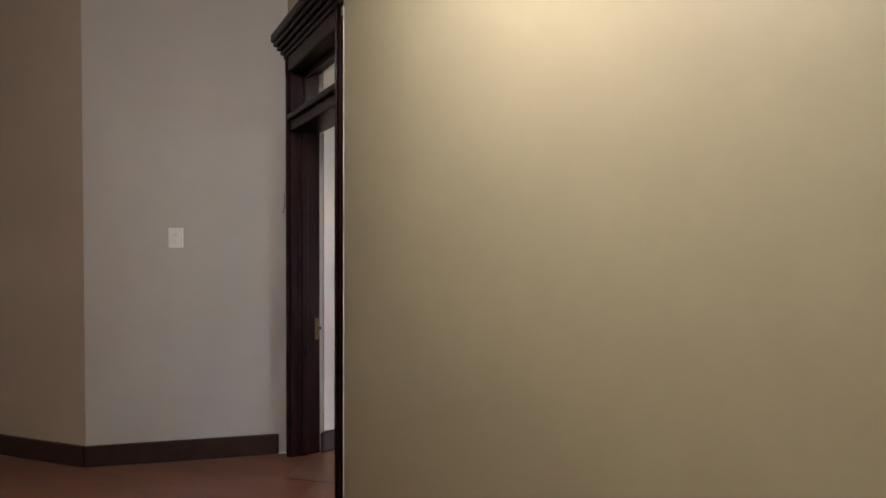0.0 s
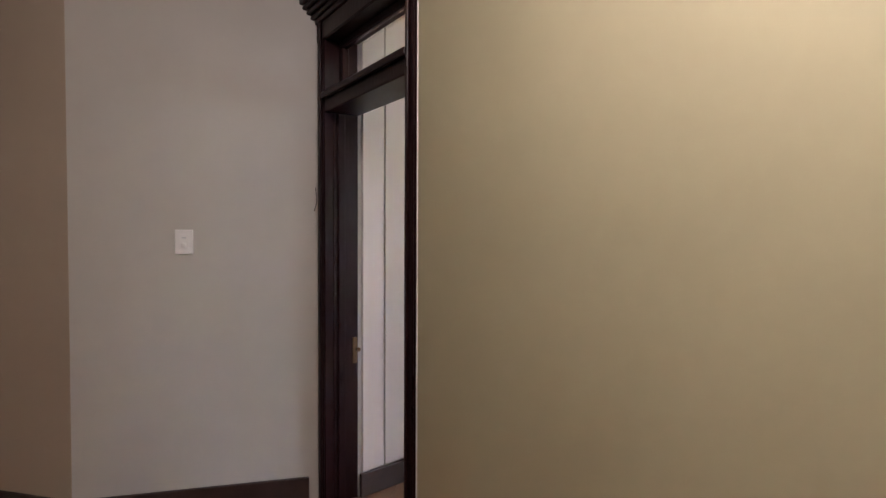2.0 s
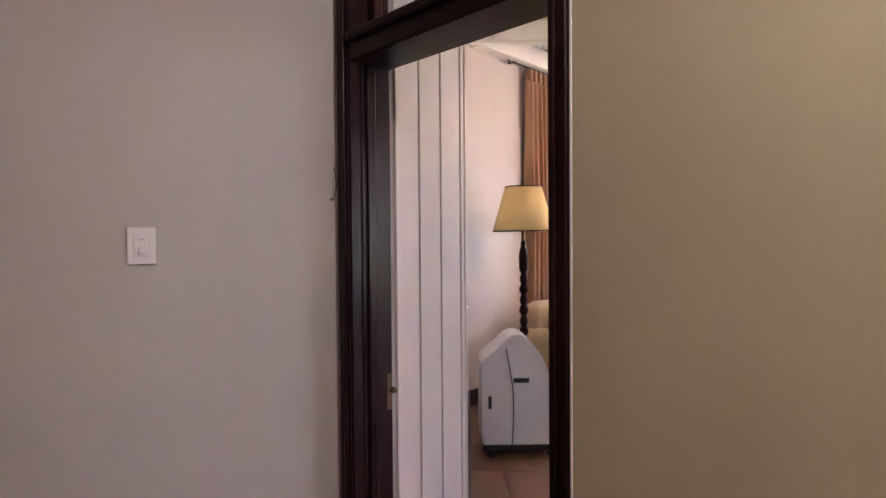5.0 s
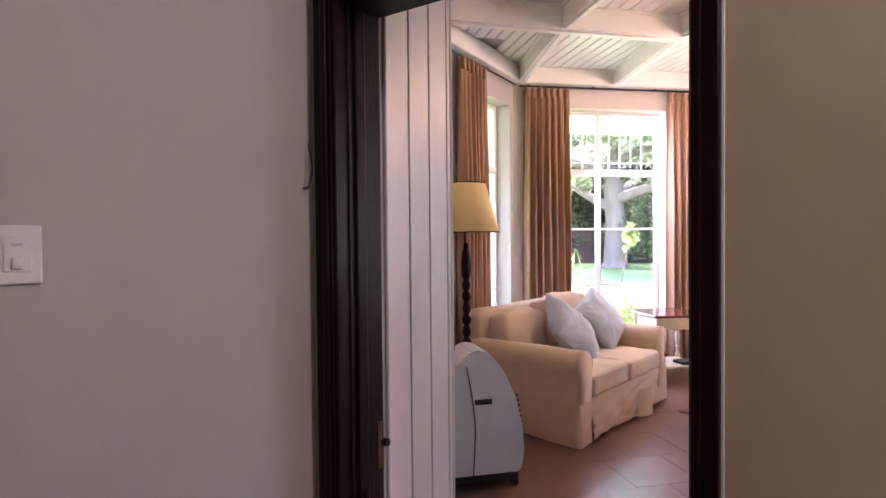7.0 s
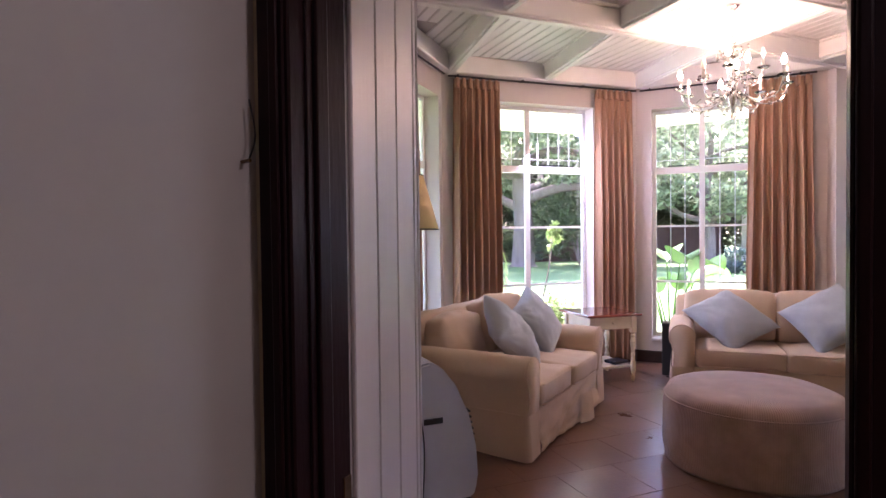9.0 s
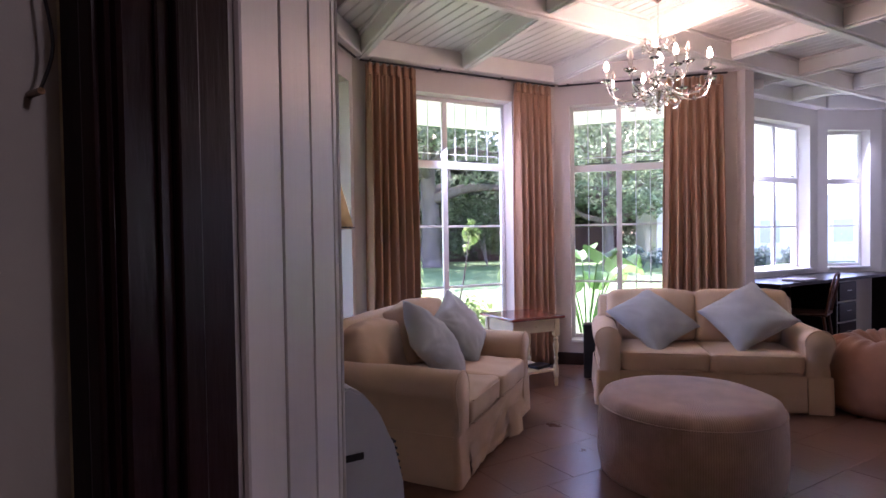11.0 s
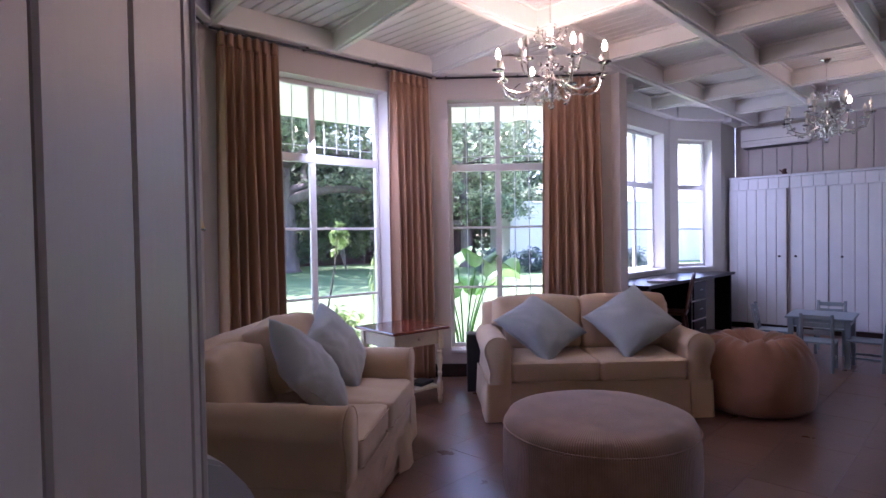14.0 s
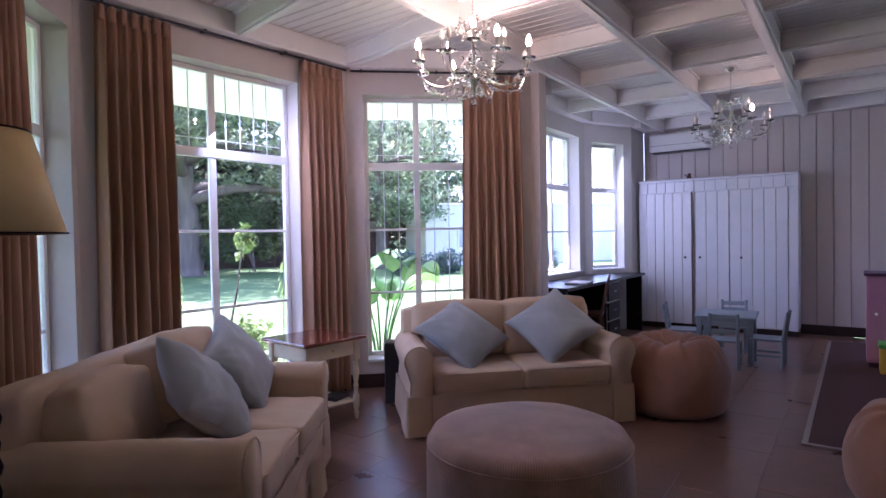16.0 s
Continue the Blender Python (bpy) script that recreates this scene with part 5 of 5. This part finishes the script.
def tree(at, h, label, seed, crown, n, leaf, trunk_r=0.35):
    t = thing("tree", pose(at[0], at[1], GZ), label, "tree", "garden trees")
    rng = random.Random(seed)
    b = bmesh.new()
    pts = arc([(0, 0, -0.1), (0.05, 0.02, h * 0.2), (-0.1, 0.1, h * 0.42), (0.15, 0.05, h * 0.7), (0.1, 0, h * 0.95)], 6)
    rad = [trunk_r * (1.35 if i == 0 else 1) * (1 - 0.8 * (i / (len(pts) - 1)) ** 0.9) + 0.02 for i in range(len(pts))]
    tube(pts, rad, 14, b)
    part("trunk", b, M_BARK, t, smooth=True)
    tips = []
    for k in range(11):
        i = rng.randrange(int(len(pts) * 0.32), len(pts) - 6)
        a = 2 * math.pi * (k * 0.381) + rng.uniform(-0.3, 0.3)
        reach = rng.uniform(0.5, 1.0) * crown[0]
        p0 = pts[i]
        p1 = p0 + Vector((math.cos(a) * reach * 0.35, math.sin(a) * reach * 0.35, reach * 0.10))
        p2 = p0 + Vector((math.cos(a + 0.2) * reach * 0.7, math.sin(a + 0.2) * reach * 0.7, reach * rng.uniform(0.05, 0.3)))
        p3 = p0 + Vector((math.cos(a + 0.1) * reach, math.sin(a + 0.1) * reach, reach * rng.uniform(0.0, 0.45)))
        q = arc([p0, p1, p2, p3], 5)
        r0 = rad[i] * 0.72
        part("limb", tube(q, [r0 * (1 - 0.85 * j / (len(q) - 1)) + 0.01 for j in range(len(q))], 8), M_BARK, t, smooth=True)
        tips.append(p3)
        tips.append(p2)
    cr = bmesh.new()
    for k, p in enumerate(tips):
        leaf_cloud(p + Vector((0, 0, 0.5)), (crown[0] * 0.42, crown[1] * 0.42, crown[2] * 0.30), n // len(tips), leaf, seed * 50 + k, cr)
    leaf_cloud((0.1, 0, h * 0.9), crown, n // 3, leaf, seed * 50 + 40, cr)
    part("crown", cr, M_LEAF, t)
    return t


tree((14.9, 26.8), 11.0, "big old shade tree with spreading limbs on the lawn", 5, (7.5, 7.5, 3.2), 17000, 0.16, 0.62)
tree((22.5, 22.0), 8.0, "leafy garden tree beyond the lawn", 9, (4.2, 4.2, 3.4), 9000, 0.14, 0.3)
tree((4.0, 36.0), 8.0, "leafy garden tree beyond the lawn", 12, (5.0, 4.5, 3.5), 9000, 0.2, 0.3)
tree((30.0, 30.0), 10.0, "tall leafy tree at the garden's edge", 15, (6.0, 6.0, 4.5), 9000, 0.25, 0.35)
tree((20.5, 38.0), 10.0, "tall leafy tree at the garden's edge", 17, (5.5, 5.0, 4.0), 9000, 0.25, 0.35)


for k in range(9):
    tree((2.0 + 4.2 * k, 44.0 - 1.9 * k + 1.5 * math.sin(k * 1.7)), 7.5 + 0.8 * (k % 3), "leafy tree in the row behind the garden wall", 30 + k, (3.6, 3.4, 3.2), 4200, 0.30, 0.25)


def shrub(at, r, label, seed, material, n=2500, leaf=0.09):
    s = thing("shrub", pose(at[0], at[1], GZ), label, "shrub", "border shrubs")
    st = bmesh.new()
    rng = random.Random(seed)
    for k in range(5):
        a = rng.uniform(0, 6.28)
        tube([(0, 0, -0.05), (0.3 * r[0] * math.cos(a), 0.3 * r[1] * math.sin(a), r[2] * 0.9)], [0.03, 0.012], 6, st)
    part("stems", st, M_BARK, s)
    part("foliage", leaf_cloud((0, 0, r[2] * 0.75), r, n, leaf, seed, None, 0.4), material, s)
    return s


shrub((17.4, 25.4), (2.6, 2.0, 2.3), "rounded dark green shrub beside the tree", 3, M_HEDGE, 6000, 0.11)
for k in range(14):
    xx = 2.5 + k * 1.75
    yy = 34.5 - 0.40 * k + 0.6 * math.sin(k * 2.1)
    shrub((xx, yy), (1.4, 1.0, 0.75 + 0.35 * (k % 3)), "leafy border shrub along the garden wall", 20 + k, M_BLUELEAF if k % 3 == 0 else M_HEDGE, 1700, 0.10)
for k in range(5):
    shrub((19.5 + k * 1.3, 17.5 - 0.9 * k), (0.9, 0.8, 0.6), "low blue-green border shrub", 60 + k, M_BLUELEAF, 1200, 0.08)

for k in range(17):
    shrub((0.5 + k * 2.3, 41.0 - 0.75 * k + 0.8 * math.sin(k * 1.9)), (2.4, 1.6, 3.6 + 0.5 * (k % 3)), "tall leafy hedge tree behind the garden wall", 80 + k, M_LEAF if k % 2 else M_HEDGE, 3200, 0.21)

fn = thing("garden_wall", pose(0, 0, GZ), "dark brown garden wall behind the shrubs", "wall")
fm, fl = along((-12, 38.5), (30, 28.0))
pw = part("panel", box(0, fl, 0, 0.25, -0.1, 1.9), M_FENCE, fn)
pw.matrix_basis = fm
cp = part("coping", box(0, fl, -0.06, 0.31, 1.9005, 2.0, 0.01, 1), M_ROOF, fn)
cp.matrix_basis = fm

# white outbuilding past the second bay window
hs = thing("white_house", pose(30.0, 17.5, GZ, 0, 0, -38), "white plastered house across the garden", "house")
part("wall", box(-6, 9, 0, 5, -0.1, 3.3), M_HOUSE, hs)
part("parapet", box(-6.1, 9.1, -0.1, 5.1, 3.3005, 3.42, 0.02, 1), M_HOUSE, hs)
for xx in (-4.2, -1.0, 2.5, 5.8):
    wn_ = part("window", box(xx, xx + 1.1, -0.06, -0.001, 0.9, 2.2, 0.01, 1), M_STEEL, hs)
    part("pane", box(xx + 0.08, xx + 1.02, -0.08, -0.061, 0.98, 2.12), M_HPANE, wn_)
wl2 = part("wall_lantern", box(-2.0, -1.85, -0.2, -0.001, 1.9, 2.25, 0.02, 2), M_BLACKP, hs, "black wall lantern")

# plants close to the bay windows
pt = thing("potted_plant", pose(5.02, 6.35, GZ + 0.05), "broad-leaved green plant outside the window", "plant")
rng = random.Random(4)
for k in range(9):
    a = 2.4 * k
    reach = 0.22 + 0.05 * (k % 4)
    h = 0.85 + 0.12 * (k % 4)
    stalk = arc([(0.03 * math.cos(a), 0.03 * math.sin(a), 0.02), (reach * 0.4 * math.cos(a), reach * 0.4 * math.sin(a), h * 0.55), (reach * math.cos(a), reach * math.sin(a), h)], 5)
    st = part("stalk", tube(stalk, [0.014 - 0.0007 * j for j in range(len(stalk))], 7), M_BIGLEAF, pt, smooth=True)
    lb = bmesh.new()
    rows = []
    for i in range(11):
        u = i / 10
        wdt = 0.22 * math.sin(math.pi * min(1, 0.08 + u * 0.92)) ** 0.75
        cen = Vector((math.cos(a), math.sin(a), 0)) * (0.42 * u) + Vector((0, 0, 0.26 * u - 0.30 * u * u + 0.10 * u))
        sd = Vector((-math.sin(a), math.cos(a), 0))
        rows.append([lb.verts.new(stalk[-1] + cen + sd * wdt * s + Vector((0, 0, 0.10 * abs(s) * wdt / 0.19))) for s in (-1, -0.5, 0, 0.5, 1)])
    for r0, r1 in zip(rows, rows[1:]):
        for i in range(4):
            lb.faces.new((r0[i], r0[i + 1], r1[i + 1], r1[i]))
    part("leaf", lb, M_BIGLEAF, st, smooth=True)

sp = thing("sapling", pose(3.72, 7.25, GZ + 0.05), "thin staked sapling with young yellow-green leaves", "plant")
trunk = arc([(0, 0, 0), (0.05, 0.05, 0.5), (0.22, 0.10, 1.1), (0.30, 0.12, 1.55)], 6)
part("stem", tube(trunk, [0.018 - 0.0006 * i for i in range(len(trunk))], 7), M_BARK, sp, smooth=True)
part("leaves", leaf_cloud((0.30, 0.12, 1.55), (0.13, 0.13, 0.2), 90, 0.055, 5), M_YOUNG, sp)
part("low_leaves", leaf_cloud((0.0, 0.0, 0.35), (0.75, 0.4, 0.42), 1500, 0.04, 6), M_YOUNG, sp)
for k, (xx, yy) in enumerate(((-0.52, 0.1), (0.62, -0.1))):
    w = part("drooping_shoot", tube(arc([(xx, yy, 0), (xx + 0.02, yy, 0.9), (xx + 0.04, yy, 1.38), (xx + 0.10, yy, 1.28)], 5), 0.007, 6), M_YOUNG, sp)
    lb = bmesh.new()
    rng = random.Random(k)
    for q in range(28):
        aa = rng.uniform(0, 6.28)
        top = Vector((xx + 0.05 + 0.05 * math.cos(aa), yy + 0.05 * math.sin(aa), rng.uniform(0.8, 1.36)))
        sd = Vector((-math.sin(aa), math.cos(aa), 0)) * 0.014
        d = Vector((math.cos(aa) * 0.05, math.sin(aa) * 0.05, -0.13))
        lb.faces.new([lb.verts.new(c) for c in (top, top + d * 0.5 + sd, top + d, top + d * 0.5 - sd)])
    part("hanging_leaves", lb, M_YOUNG, w)
ball = thing("garden_ball", pose(6.6, 16.5, GZ + 0.12), "pale ball lying on the lawn", "ball")
bb = bmesh.new()
bmesh.ops.create_uvsphere(bb, u_segments=20, v_segments=12, radius=0.12)
part("shell", bb, M_WHITEP, ball, smooth=True)
pot = thing("tall_planter", pose(4.13, 5.40, 0, 0, 0, -47), "tall black planter beside the sofa", "planter")
part("body", box(-0.09, 0.09, -0.09, 0.09, 0, 0.52, 0.01, 2), M_BLACKP, pot)
part("soil", box(-0.075, 0.075, -0.075, 0.075, 0.52, 0.524), M_BARK, pot)

# ---- boards and tiles, piece by piece ----
boards(w_stub, 0.5135, 0.152, 0.13, 2.97, -0.001, M_PLANK, 0.012, 0.02, 0.007)
part("corner_bead", tube([(0.514, 0.004, 0.0), (0.514, 0.004, 2.97)], 0.010, 10), M_PLANK, w_stub)
boards(w_cab, 3.39, 0.19, 0.13, 2.975, -0.001, M_PLANK, 0.013, 0.0, 0.010)

TS = 0.40
live = [Vector((x, y)) for x, y in LIVING]


def inside(x, y, margin=0.02):
    hit = False
    n = len(live)
    for i in range(n):
        a, b = live[i], live[(i + 1) % n]
        if (a.y > y) != (b.y > y) and x < (b.x - a.x) * (y - a.y) / (b.y - a.y) + a.x:
            hit = not hit
    return hit


floor_ob = bpy.data.objects["floor_living"]
tp = link_mesh("tile", box(-TS / 2 + 0.0009, TS / 2 - 0.0009, -TS / 2 + 0.0009, TS / 2 - 0.0009, -0.0065, -0.0004, 0.0005, 1), M_TILE)
tile_me = tp.data
bpy.data.objects.remove(tp)
rest = bmesh.new()
cells = []
for i in range(0, 26):
    for k in range(-4, 18):
        xx, yy = 0.1 + i * TS + (TS / 2 if k % 2 else 0), k * TS
        cells.append((xx, yy))
rng = random.Random(2)
for xx, yy in cells:
    ins = [inside(xx + dx, yy + dy) for dx in (-TS / 2, TS / 2) for dy in (-TS / 2, TS / 2)]
    if not any(ins) or (xx > 5.1 and yy < 2.1):
        continue
    if xx < 6.2 and yy > 1.5:
        o = new("tile", tile_me)
        o.parent = floor_ob
        o.location = (xx, yy, rng.uniform(-0.0006, 0.0004))
    else:
        box(xx - TS / 2 + 0.0009, xx + TS / 2 - 0.0009, yy - TS / 2 + 0.0009, yy + TS / 2 - 0.0009, -0.0065, -0.0004, 0.0005, 1, rest)
part("far_tiles", rest, M_TILE, floor_ob)["kind"] = "stuff"
